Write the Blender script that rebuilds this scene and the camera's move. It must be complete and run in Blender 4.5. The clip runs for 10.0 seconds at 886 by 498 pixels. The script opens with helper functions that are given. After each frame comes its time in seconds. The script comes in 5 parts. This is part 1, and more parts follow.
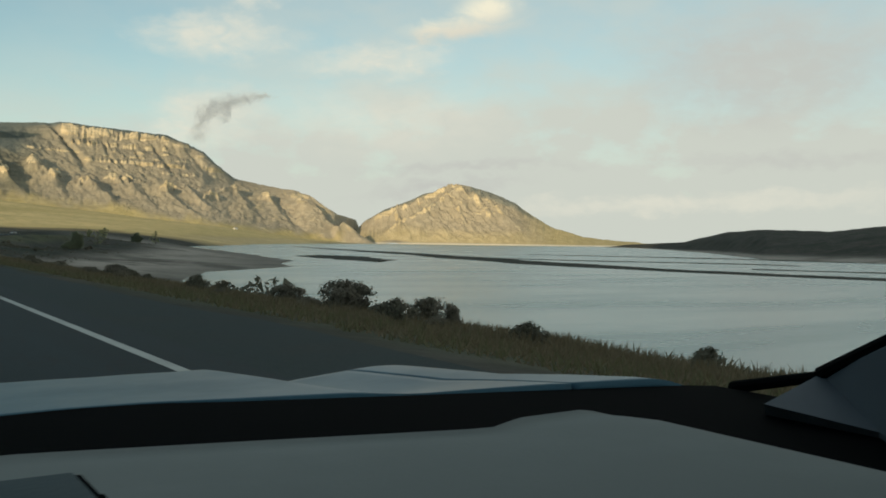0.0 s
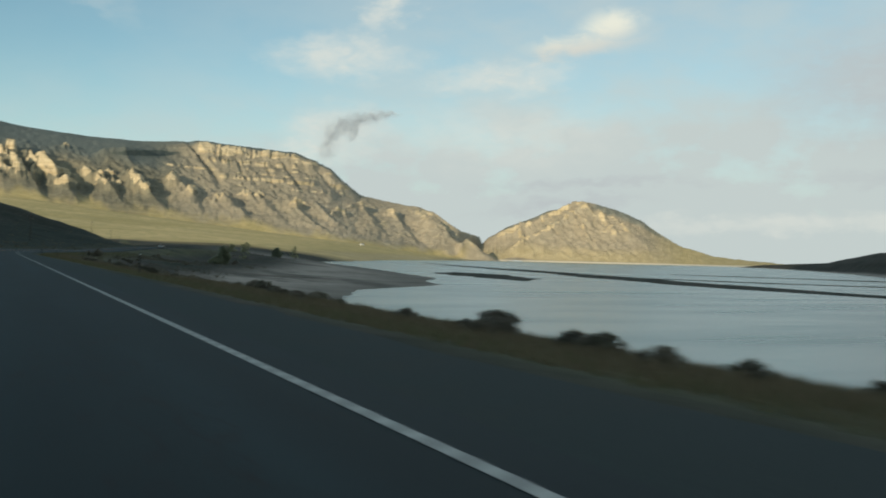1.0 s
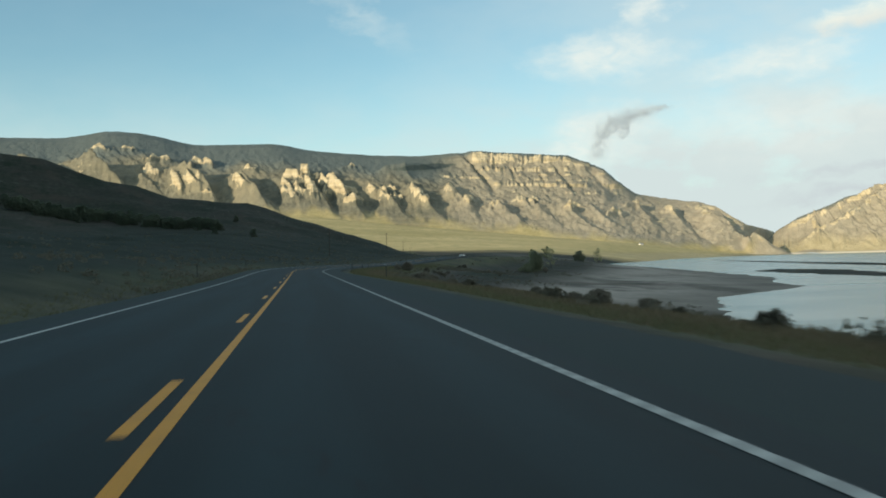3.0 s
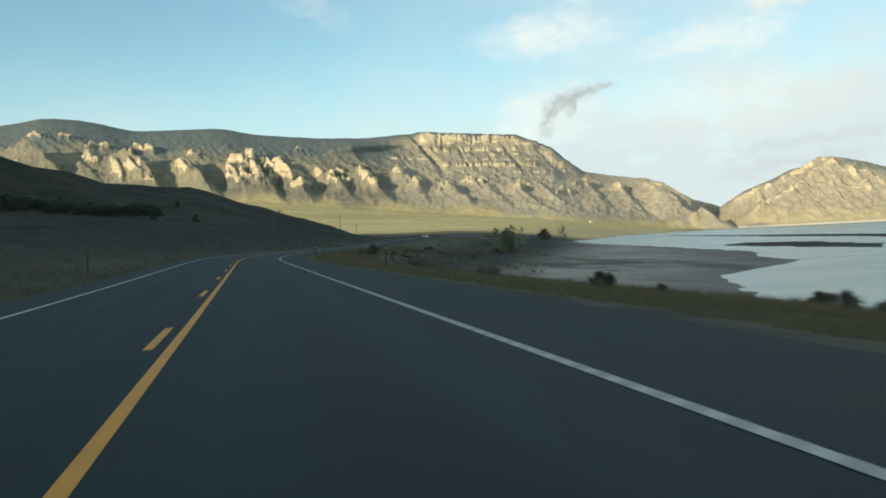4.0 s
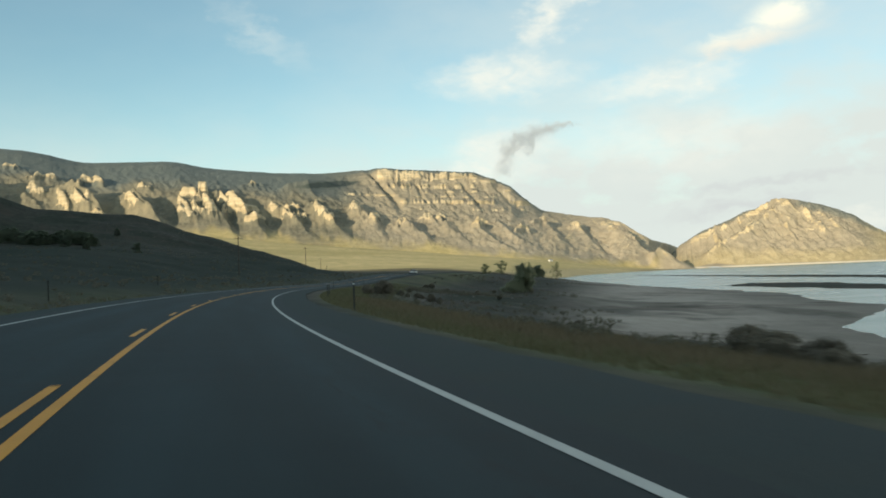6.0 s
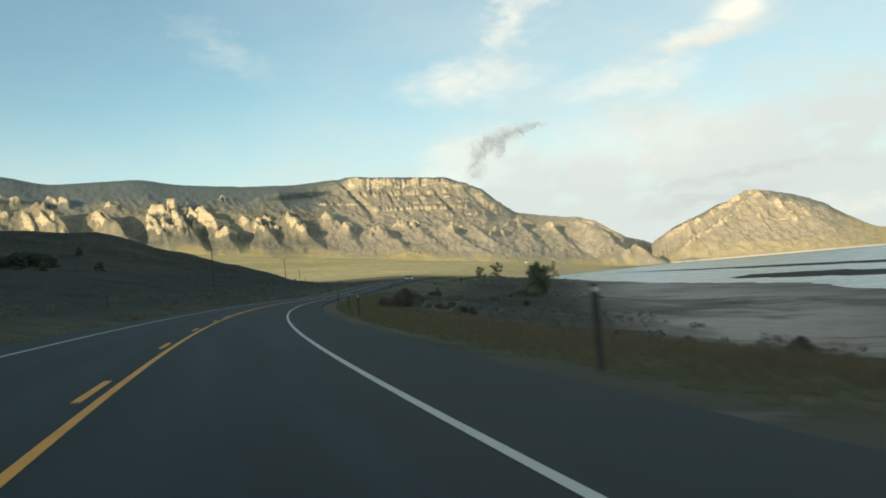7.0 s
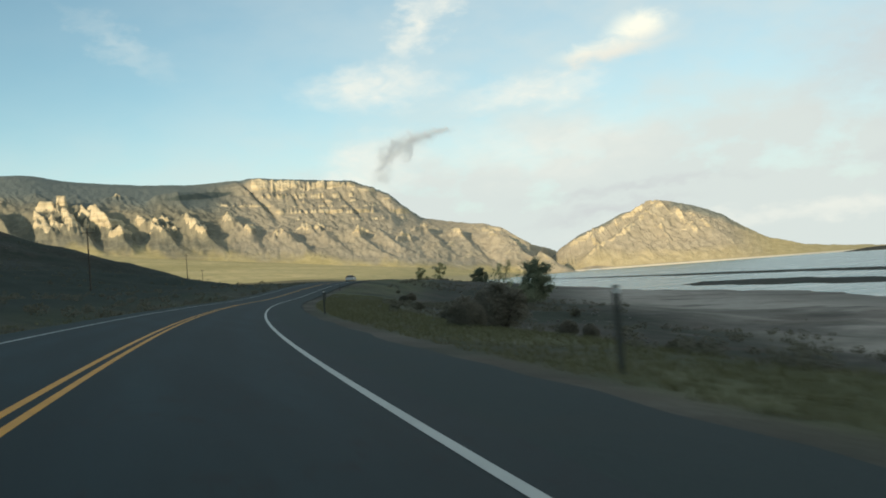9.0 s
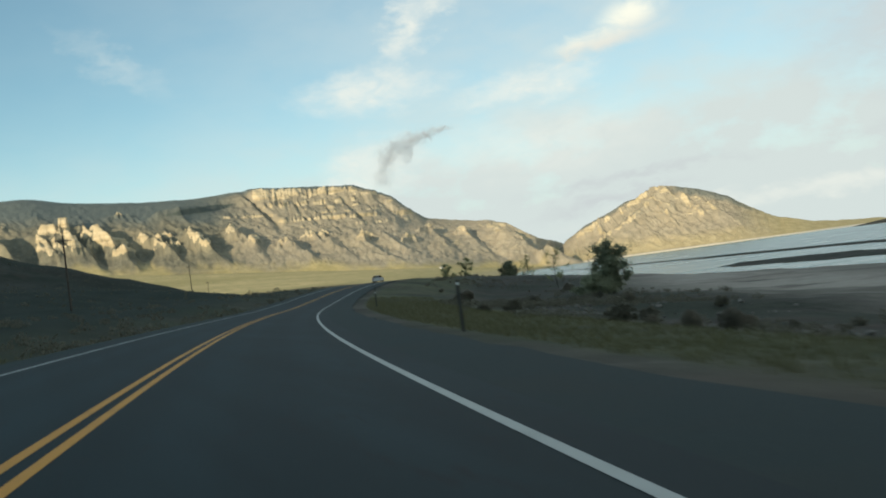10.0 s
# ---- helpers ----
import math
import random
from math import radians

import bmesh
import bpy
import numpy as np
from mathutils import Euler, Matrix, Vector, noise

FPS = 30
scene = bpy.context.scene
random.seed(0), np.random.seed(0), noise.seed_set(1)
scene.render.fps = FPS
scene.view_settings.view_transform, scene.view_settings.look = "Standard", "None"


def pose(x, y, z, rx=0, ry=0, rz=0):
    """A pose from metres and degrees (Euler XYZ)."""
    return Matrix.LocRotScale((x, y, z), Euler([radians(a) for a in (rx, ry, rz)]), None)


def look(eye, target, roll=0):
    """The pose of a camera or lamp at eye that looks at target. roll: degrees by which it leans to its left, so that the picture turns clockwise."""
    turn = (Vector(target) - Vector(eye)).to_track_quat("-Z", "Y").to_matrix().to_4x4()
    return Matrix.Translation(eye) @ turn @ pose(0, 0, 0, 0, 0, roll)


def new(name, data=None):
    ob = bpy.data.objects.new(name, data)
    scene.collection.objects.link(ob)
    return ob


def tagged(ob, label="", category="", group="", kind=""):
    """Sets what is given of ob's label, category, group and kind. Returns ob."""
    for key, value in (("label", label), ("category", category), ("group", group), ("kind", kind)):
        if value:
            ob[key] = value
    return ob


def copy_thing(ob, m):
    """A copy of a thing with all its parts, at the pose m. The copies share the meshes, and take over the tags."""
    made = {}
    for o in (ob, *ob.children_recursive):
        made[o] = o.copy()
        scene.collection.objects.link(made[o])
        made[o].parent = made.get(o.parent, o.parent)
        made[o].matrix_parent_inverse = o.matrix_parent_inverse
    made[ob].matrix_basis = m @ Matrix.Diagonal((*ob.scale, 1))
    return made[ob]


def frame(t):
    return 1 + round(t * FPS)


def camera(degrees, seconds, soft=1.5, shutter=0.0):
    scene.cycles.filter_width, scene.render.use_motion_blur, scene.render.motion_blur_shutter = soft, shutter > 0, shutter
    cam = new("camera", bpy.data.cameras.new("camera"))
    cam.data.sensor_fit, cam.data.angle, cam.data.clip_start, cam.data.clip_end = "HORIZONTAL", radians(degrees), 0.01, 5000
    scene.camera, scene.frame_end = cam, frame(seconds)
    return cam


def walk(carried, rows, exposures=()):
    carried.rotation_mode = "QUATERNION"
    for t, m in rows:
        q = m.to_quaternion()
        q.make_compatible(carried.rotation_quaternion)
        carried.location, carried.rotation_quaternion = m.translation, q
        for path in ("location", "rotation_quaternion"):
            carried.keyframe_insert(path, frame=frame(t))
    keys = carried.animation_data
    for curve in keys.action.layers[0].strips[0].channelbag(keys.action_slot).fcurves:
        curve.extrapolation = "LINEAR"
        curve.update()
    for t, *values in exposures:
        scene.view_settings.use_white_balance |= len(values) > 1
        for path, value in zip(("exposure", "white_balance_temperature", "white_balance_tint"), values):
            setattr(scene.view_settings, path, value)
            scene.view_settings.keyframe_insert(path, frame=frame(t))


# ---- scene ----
# ---------------------------------------------------------------- camera
cam = camera(51.74, 10.0, soft=1.8, shutter=0.28)
EYE = 1.12
# seconds, x, y, z, yaw, pitch, roll
ROWS = [
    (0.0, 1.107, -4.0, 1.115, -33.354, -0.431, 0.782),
    # held still here so that the car shows unblurred at the start
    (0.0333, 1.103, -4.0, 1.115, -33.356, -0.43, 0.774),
    (0.2, 1.129, -0.7, 1.116, -32.966, -0.285, 1.434),
    (0.5, 1.157, 10.0, 1.119, -31.975, -0.038, 2.693),
    (1.0, 1.183, 26.2, 1.109, -25.807, 0.505, 1.425),
    (1.5, 1.134, 42.5, 1.113, -21.007, -1.162, 2.197),
    (2.0, 1.109, 58.8, 1.12, -13.167, 1.502, 1.66),
    (2.2, 1.083, 65.26, 1.123, -10.423, 1.439, 0.482),
    (3.3, 0.937, 100.79, 1.138, -9.094, 0.041, -1.632),
    (3.5, 0.911, 107.25, 1.141, -9.921, -0.473, -2.36),
    (4.0, 0.934, 123.05, 1.088, -12.002, -0.568, -2.834),
    (4.5, 0.995, 139.5, 1.097, -12.81, -1.167, -3.172),
    (5.0, 1.014, 155.75, 1.076, -14.83, 2.045, -3.517),
    (5.5, 1.142, 171.6, 1.065, -15.178, 1.423, -1.987),
    (5.7, 1.196, 178.02, 1.095, -14.486, 1.706, -1.805),
    (6.8, 1.828, 213.28, 1.262, -17.186, 1.303, -4.406),
    (7.0, 2.111, 219.68, 1.292, -16.674, 1.976, -4.984),
    (7.5, 2.958, 234.86, 1.265, -17.977, 0.488, -5.786),
    (8.0, 4.107, 249.29, 1.111, -20.875, -0.923, -4.221),
    (8.5, 5.625, 264.58, 1.158, -21.221, -0.302, -4.775),
    (9.0, 7.483, 279.83, 1.246, -22.773, 1.858, -4.271),
    (9.5, 9.586, 295.03, 1.241, -24.091, -0.027, -5.703),
    (10.0, 12.065, 310.19, 1.172, -22.495, 1.859, -7.715),
]
PATH = [(t, pose(x, y, z, 90 + p, 0, w) @ pose(0, 0, 0, 0, 0, r)) for t, x, y, z, w, p, r in ROWS]
walk(cam, PATH, [(0.0, 0.05, 7200, 2), (1.0, 0.0, 6450, 1), (2.0, 0.1, 6350, -1), (3.5, 0.37, 6330, 0), (4.5, 0.43, 6280, 0), (5.5, 0.4, 6750, 2), (9.0, 0.33, 6650, 2), (10.0, 0.28, 6500, 1)])

# ---------------------------------------------------------------- light
SUN_AZ, SUN_EL = -127.0, 11.5          # compass degrees from +y to the right; height

world = bpy.data.worlds.new("sky")
scene.world = world
world.use_nodes = True


class Nodes:
    """A short way to write node trees."""

    def __init__(self, tree):
        self.tree = tree
        tree.nodes.clear()

    def put(self, socket, value):
        if isinstance(value, bpy.types.NodeSocket):
            self.tree.links.new(value, socket)
        elif value is not None:
            if isinstance(value, (tuple, list)) and len(value) == 3 and socket.type == "RGBA":
                value = (*value, 1.0)
            socket.default_value = value

    def add(self, kind, out=0, props=None, **ins):
        node = self.tree.nodes.new(kind)
        for k, v in (props or {}).items():
            setattr(node, k, v)
        for k, v in ins.items():
            key = int(k[1:]) if k[0] == "_" else k.replace("_", " ")
            self.put(node.inputs[key], v)
        return node.outputs[out] if len(node.outputs) else None

    def math(self, op, a, b=None, c=None, clamp=False):
        return self.add("ShaderNodeMath", props=dict(operation=op, use_clamp=clamp), _0=a, _1=b, _2=c)

    def mix(self, fac, a, b, blend="MIX"):
        node = self.tree.nodes.new("ShaderNodeMix")
        node.data_type, node.blend_type = "RGBA", blend
        for i, v in ((0, fac), (6, a), (7, b)):
            self.put(node.inputs[i], v)
        return node.outputs[2]

    def step(self, x, lo, hi, a=0.0, b=1.0):
        return self.add("ShaderNodeMapRange", props=dict(interpolation_type="SMOOTHSTEP"), _0=x, _1=lo, _2=hi, _3=a, _4=b)

    def noise(self, vector, scale, detail=4.0, rough=0.55, out="Fac", distortion=0.0):
        return self.add("ShaderNodeTexNoise", out=out, Vector=vector, Scale=scale, Detail=detail, Roughness=rough, Distortion=distortion)

    def mapped(self, vector, scale=(1, 1, 1), rot=(0, 0, 0), loc=(0, 0, 0)):
        return self.add("ShaderNodeMapping", Vector=vector, Scale=scale, Rotation=rot, Location=loc)


def sky_nodes():
    n = Nodes(world.node_tree)
    sky = n.add("ShaderNodeTexSky", props=dict(sky_type="NISHITA", sun_disc=False, sun_elevation=radians(SUN_EL),
                                               sun_rotation=radians(SUN_AZ), altitude=1600, air_density=1.0,
                                               dust_density=1.2, ozone_density=1.0))
    way = n.add("ShaderNodeTexCoord", out="Generated")
    sep = n.tree.nodes.new("ShaderNodeSeparateXYZ")
    n.put(sep.inputs[0], way)
    az = n.math("MULTIPLY", n.math("ARCTAN2", sep.outputs[0], sep.outputs[1]), 57.29578)
    el = n.math("MULTIPLY", n.math("ARCSINE", sep.outputs[2]), 57.29578)
    comb = n.add("ShaderNodeCombineXYZ", X=az, Y=n.math("MULTIPLY", el, 1.9), Z=0.0)
    soft = n.noise(comb, 0.16, 6.0, 0.55)
    fine = n.noise(comb, 0.55, 6.0, 0.6, distortion=0.6)
    warp = n.noise(comb, 0.42, 4.0, 0.6, out="Color")
    wsep = n.tree.nodes.new("ShaderNodeSeparateXYZ")
    n.put(wsep.inputs[0], warp)
    az2 = n.math("ADD", az, n.math("MULTIPLY", n.math("SUBTRACT", wsep.outputs[0], 0.5), 6.0))
    el2 = n.math("ADD", el, n.math("MULTIPLY", n.math("SUBTRACT", wsep.outputs[1], 0.5), 2.6))

    def blob(a, e, ra, re, tilt=0.0, hard=0.5, ax=None, ey=None):
        """A soft ellipse of cloud round a bearing and a height, in degrees."""
        da = n.math("SUBTRACT", ax or az2, a)
        de = n.math("SUBTRACT", n.math("SUBTRACT", ey or el2, e), n.math("MULTIPLY", da, tilt))
        r = n.math("SQRT", n.math("ADD", n.math("POWER", n.math("ABSOLUTE", n.math("DIVIDE", da, ra)), 2.0),
                                  n.math("POWER", n.math("ABSOLUTE", n.math("DIVIDE", de, re)), 2.0)))
        return n.step(r, 1.0, hard, 0.0, 1.0)

    def most(*values):
        out = values[0]
        for v in values[1:]:
            out = n.math("MAXIMUM", out, v)
        return out

    # thin veil, thicker towards the right and the horizon
    veil_side = n.step(az, -4.0, 36.0, 0.07, 0.60)
    veil_low = n.step(el, 13.0, 0.5, 0.0, 0.9)
    # unseen overhead veil, added to brighten the sky's fill light
    veil_fill = n.step(el, 20.0, 48.0, 0.0, 0.16)
    veil = n.math("MULTIPLY", n.math("ADD", n.math("ADD", veil_side, veil_fill), veil_low), n.step(soft, 0.30, 0.68, 0.68, 1.15), clamp=True)
    sky = n.mix(1.0, sky, (0.90, 1.05, 0.985), "MULTIPLY")
    col = n.mix(veil, sky, (4.2, 4.44, 4.52))
    # separate clouds
    puffs = most(
        n.math("MULTIPLY", blob(19.4, 12.2, 6.4, 1.9, 0.02, 0.0), 1.0),
        n.math("MULTIPLY", blob(22.4, 15.9, 3.0, 2.7, 0.75, 0.0), 1.0),
        n.math("MULTIPLY", blob(29.0, 11.2, 6.5, 1.5, 0.05, 0.0), 0.95),
        n.math("MULTIPLY", blob(19.2, 7.6, 5.2, 2.6, 0.1, 0.0), 0.9),
        n.math("MULTIPLY", blob(29.5, 7.6, 11.0, 3.2, 0.0, 0.0), 0.6),
        n.math("MULTIPLY", blob(17.2, 6.5, 3.0, 1.0, -0.05, 0.0), 0.95), n.math("MULTIPLY", blob(18.0, 6.5, 1.6, 1.3, 0.0, 0.0), 0.9),
        n.math("MULTIPLY", blob(4.0, 15.0, 4.0, 1.6, -0.6, 0.0), 0.3),
        n.math("MULTIPLY", blob(48.0, 2.6, 22.0, 0.9, 0.03, 0.0), 0.7))
    puffs = n.math("MULTIPLY", puffs, n.step(fine, 0.24, 0.66, 0.5, 1.0), clamp=True)
    col = n.mix(n.math("MULTIPLY", puffs, 0.85), col, (5.5, 5.35, 5.1))
    bank = most(n.math("MULTIPLY", blob(53.0, 10.5, 12.0, 5.0, 0.0, 0.2), 0.75),
                n.math("MULTIPLY", blob(35.0, 4.7, 9.0, 0.6, 0.05, 0.0), 0.75), n.math("MULTIPLY", blob(33.0, 3.4, 7.5, 0.7, 0.10, 0.0), 0.8),
                n.math("MULTIPLY", blob(54.0, 5.0, 10.0, 0.8, 0.0, 0.0), 0.6))
    col = n.mix(n.math("MULTIPLY", bank, n.step(fine, 0.2, 0.6, 0.5, 1.0)), col, (3.75, 3.82, 4.05))
    ax3 = n.math("ADD", az, n.math("MULTIPLY", n.math("SUBTRACT", fine, 0.5), 2.0))
    el3 = n.math("ADD", el, n.math("MULTIPLY", n.math("SUBTRACT", fine, 0.5), 1.6))
    cumulus = most(blob(34.2, 13.1, 5.2, 1.05, 0.12, 0.0, ax3, el3), blob(35.9, 14.2, 2.8, 1.35, 0.08, 0.1, ax3, el3), blob(32.4, 12.9, 2.4, 0.9, 0.1, 0.0, ax3, el3))
    lit = n.step(n.math("SUBTRACT", el, n.math("MULTIPLY", az, 0.13)), 8.2, 9.8)
    col = n.mix(n.math("MULTIPLY", cumulus, 0.9), col, n.mix(lit, (5.1, 4.8, 4.5), (6.5, 6.1, 5.35)))
    bg = n.add("ShaderNodeBackground", Color=col, Strength=0.137)
    n.add("ShaderNodeOutputWorld", Surface=bg)


sky_nodes()
sun_data = bpy.data.lights.new("sun", "SUN")
sun_data.energy, sun_data.angle, sun_data.color = 4.2, radians(0.5), (1.0, 0.79, 0.57)
sun = new("sun", sun_data)
sun.matrix_world = look((0, 0, 0), (-math.sin(radians(SUN_AZ)) * math.cos(radians(SUN_EL)),
                                    -math.cos(radians(SUN_AZ)) * math.cos(radians(SUN_EL)), -math.sin(radians(SUN_EL))))
sun.location = (-60, -40, 60)
# ---------------------------------------------------------------- materials
def material(name, build):
    m = bpy.data.materials.new(name)
    m.use_nodes = True
    n = Nodes(m.node_tree)
    shader = build(n)
    n.add("ShaderNodeOutputMaterial", Surface=shader)
    return m


def surface(n, color, rough=0.8, metal=0.0, bump=None, strength=0.3, distance=0.02, spec=0.4, **more):
    normal = n.add("ShaderNodeBump", Strength=strength, Distance=distance, Height=bump) if bump is not None else None
    return n.add("ShaderNodeBsdfPrincipled", Base_Color=color, Roughness=rough, Metallic=metal, Normal=normal,
                 Specular_IOR_Level=spec, **more)


def place(n):
    return n.add("ShaderNodeNewGeometry", out="Position")


def cover(n, name):
    return n.add("ShaderNodeAttribute", out="Fac", props=dict(attribute_name=name))


def asphalt(n):
    p = place(n)
    grain = n.noise(p, 55.0, 3.0, 0.7)
    wear = n.noise(n.mapped(p, (0.9, 0.06, 1)), 1.0, 5.0, 0.6)
    blot = n.noise(p, 0.25, 5.0, 0.6)
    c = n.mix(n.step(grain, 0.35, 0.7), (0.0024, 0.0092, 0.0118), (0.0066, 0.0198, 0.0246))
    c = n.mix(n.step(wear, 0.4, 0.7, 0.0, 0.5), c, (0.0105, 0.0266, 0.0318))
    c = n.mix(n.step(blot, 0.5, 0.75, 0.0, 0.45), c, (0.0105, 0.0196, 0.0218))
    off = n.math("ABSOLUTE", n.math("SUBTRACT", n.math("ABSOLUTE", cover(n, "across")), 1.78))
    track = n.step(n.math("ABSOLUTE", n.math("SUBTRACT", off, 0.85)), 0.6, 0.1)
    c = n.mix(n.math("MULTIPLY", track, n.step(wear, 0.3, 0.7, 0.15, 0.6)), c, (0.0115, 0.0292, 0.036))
    seam = n.math("ABSOLUTE", n.math("SUBTRACT", n.noise(n.mapped(p, (1.0, 0.5, 1)), 0.28, 5.0, 0.6), 0.5))
    c = n.mix(n.step(seam, 0.0045, 0.0015, 0.0, 0.75), c, (0.008, 0.010, 0.012))
    return surface(n, c, 0.82, bump=grain, strength=0.5, distance=0.004, spec=0.3)


def shoulder(n):
    p = place(n)
    grain = n.noise(p, 38.0, 4.0, 0.7)
    blot = n.noise(p, 0.35, 5.0, 0.65)
    c = n.mix(n.step(grain, 0.35, 0.7), (0.0112, 0.0218, 0.0232), (0.030, 0.0480, 0.0490))
    c = n.mix(n.step(blot, 0.45, 0.72, 0.0, 0.5), c, (0.030, 0.033, 0.030))
    return surface(n, c, 0.9, bump=grain, strength=0.6, distance=0.008, spec=0.25)


def paint(color):
    def build(n):
        p = place(n)
        chips = n.noise(p, 26.0, 5.0, 0.75)
        dirt = n.noise(p, 1.6, 4.0, 0.6)
        c = n.mix(n.step(dirt, 0.4, 0.75, 0.0, 0.4), color, tuple(0.55 * v for v in color))
        c = n.mix(n.step(chips, 0.60, 0.70), c, (0.05, 0.052, 0.053))
        return surface(n, c, 0.6, bump=chips, strength=0.2, distance=0.003)
    return build


def earth(n):
    p = place(n)
    wide = n.noise(p, 0.011, 5.0, 0.55)
    big = n.noise(p, 0.04, 6.0, 0.62)
    mid = n.noise(p, 0.33, 6.0, 0.65)
    fine = n.noise(p, 3.4, 5.0, 0.7)
    far = n.noise(n.mapped(p, (0.0015, 0.006, 0.01)), 1.0, 5.0, 0.55)
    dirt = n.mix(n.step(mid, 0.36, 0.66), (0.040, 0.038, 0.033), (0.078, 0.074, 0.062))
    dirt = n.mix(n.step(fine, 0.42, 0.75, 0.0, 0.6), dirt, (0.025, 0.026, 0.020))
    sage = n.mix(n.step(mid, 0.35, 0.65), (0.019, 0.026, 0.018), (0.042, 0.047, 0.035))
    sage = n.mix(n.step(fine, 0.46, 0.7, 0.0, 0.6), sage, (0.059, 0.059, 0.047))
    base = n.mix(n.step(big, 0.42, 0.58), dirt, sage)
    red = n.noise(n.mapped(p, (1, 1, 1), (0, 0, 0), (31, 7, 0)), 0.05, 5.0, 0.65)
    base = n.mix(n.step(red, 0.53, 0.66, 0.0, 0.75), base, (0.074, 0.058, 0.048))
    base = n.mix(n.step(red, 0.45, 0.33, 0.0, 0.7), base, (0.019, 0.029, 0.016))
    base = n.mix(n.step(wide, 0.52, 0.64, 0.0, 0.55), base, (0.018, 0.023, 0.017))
    bare = n.noise(n.mapped(p, (0.35, 0.9, 1.0), (0, 0, 0.2)), 0.16, 6.0, 0.68)
    base = n.mix(n.step(bare, 0.60, 0.66, 0.0, 0.8), base, (0.101, 0.099, 0.089))
    grass = n.mix(n.step(mid, 0.3, 0.7), (0.078, 0.096, 0.044), (0.146, 0.152, 0.078))
    grass = n.mix(n.step(fine, 0.45, 0.75, 0.0, 0.5), grass, (0.120, 0.105, 0.062))
    beach = n.mix(n.step(mid, 0.35, 0.7), (0.315, 0.284, 0.246), (0.375, 0.341, 0.296))
    beach = n.mix(n.step(big, 0.40, 0.62, 0.0, 0.3), beach, (0.255, 0.222, 0.190))
    torn = n.math("ADD", n.noise(n.mapped(p, (0.012, 0.034, 0.3), (0, 0, 0.5)), 1.0, 3.0, 0.5),
                  n.math("MULTIPLY", n.math("SUBTRACT", n.noise(n.mapped(p, (0.10, 0.28, 0.6), (0, 0, 0.5)), 1.0, 5.0, 0.65), 0.5), 0.28))
    beach = n.mix(n.step(torn, 0.535, 0.575, 0.0, 0.35), beach, (0.190, 0.158, 0.135))
    beach = n.mix(n.step(torn, 0.61, 0.63, 0.0, 0.5), beach, (0.125, 0.100, 0.084))
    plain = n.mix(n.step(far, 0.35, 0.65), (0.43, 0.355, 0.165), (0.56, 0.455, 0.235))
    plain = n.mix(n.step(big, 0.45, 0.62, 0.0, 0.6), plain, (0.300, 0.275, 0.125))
    # darker green mixed over the left hillside, most on its lower slope
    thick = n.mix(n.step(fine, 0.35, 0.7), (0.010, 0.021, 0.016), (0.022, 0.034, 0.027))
    base = n.mix(cover(n, "hill_dark"), base, thick)
    c = n.mix(cover(n, "grass"), base, grass)
    c = n.mix(cover(n, "beach"), c, beach)
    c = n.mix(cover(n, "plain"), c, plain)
    bump = n.math("ADD", n.math("MULTIPLY", mid, 0.7), n.math("MULTIPLY", fine, 0.3))
    return surface(n, c, 0.95, bump=bump, strength=0.7, distance=0.25, spec=0.15)


def lake(n):
    p = place(n)
    w1 = n.noise(n.mapped(p, (0.55, 0.16, 1), (0, 0, 0.5)), 1.0, 4.0, 0.6)
    w2 = n.noise(n.mapped(p, (0.012, 0.05, 1), (0, 0, 0.45)), 1.0, 4.0, 0.55)
    rough = n.step(w2, 0.35, 0.7, 0.22, 0.28)
    return surface(n, (0.070, 0.185, 0.185), rough, bump=w1, strength=0.16, distance=0.3, spec=0.5, IOR=1.33)


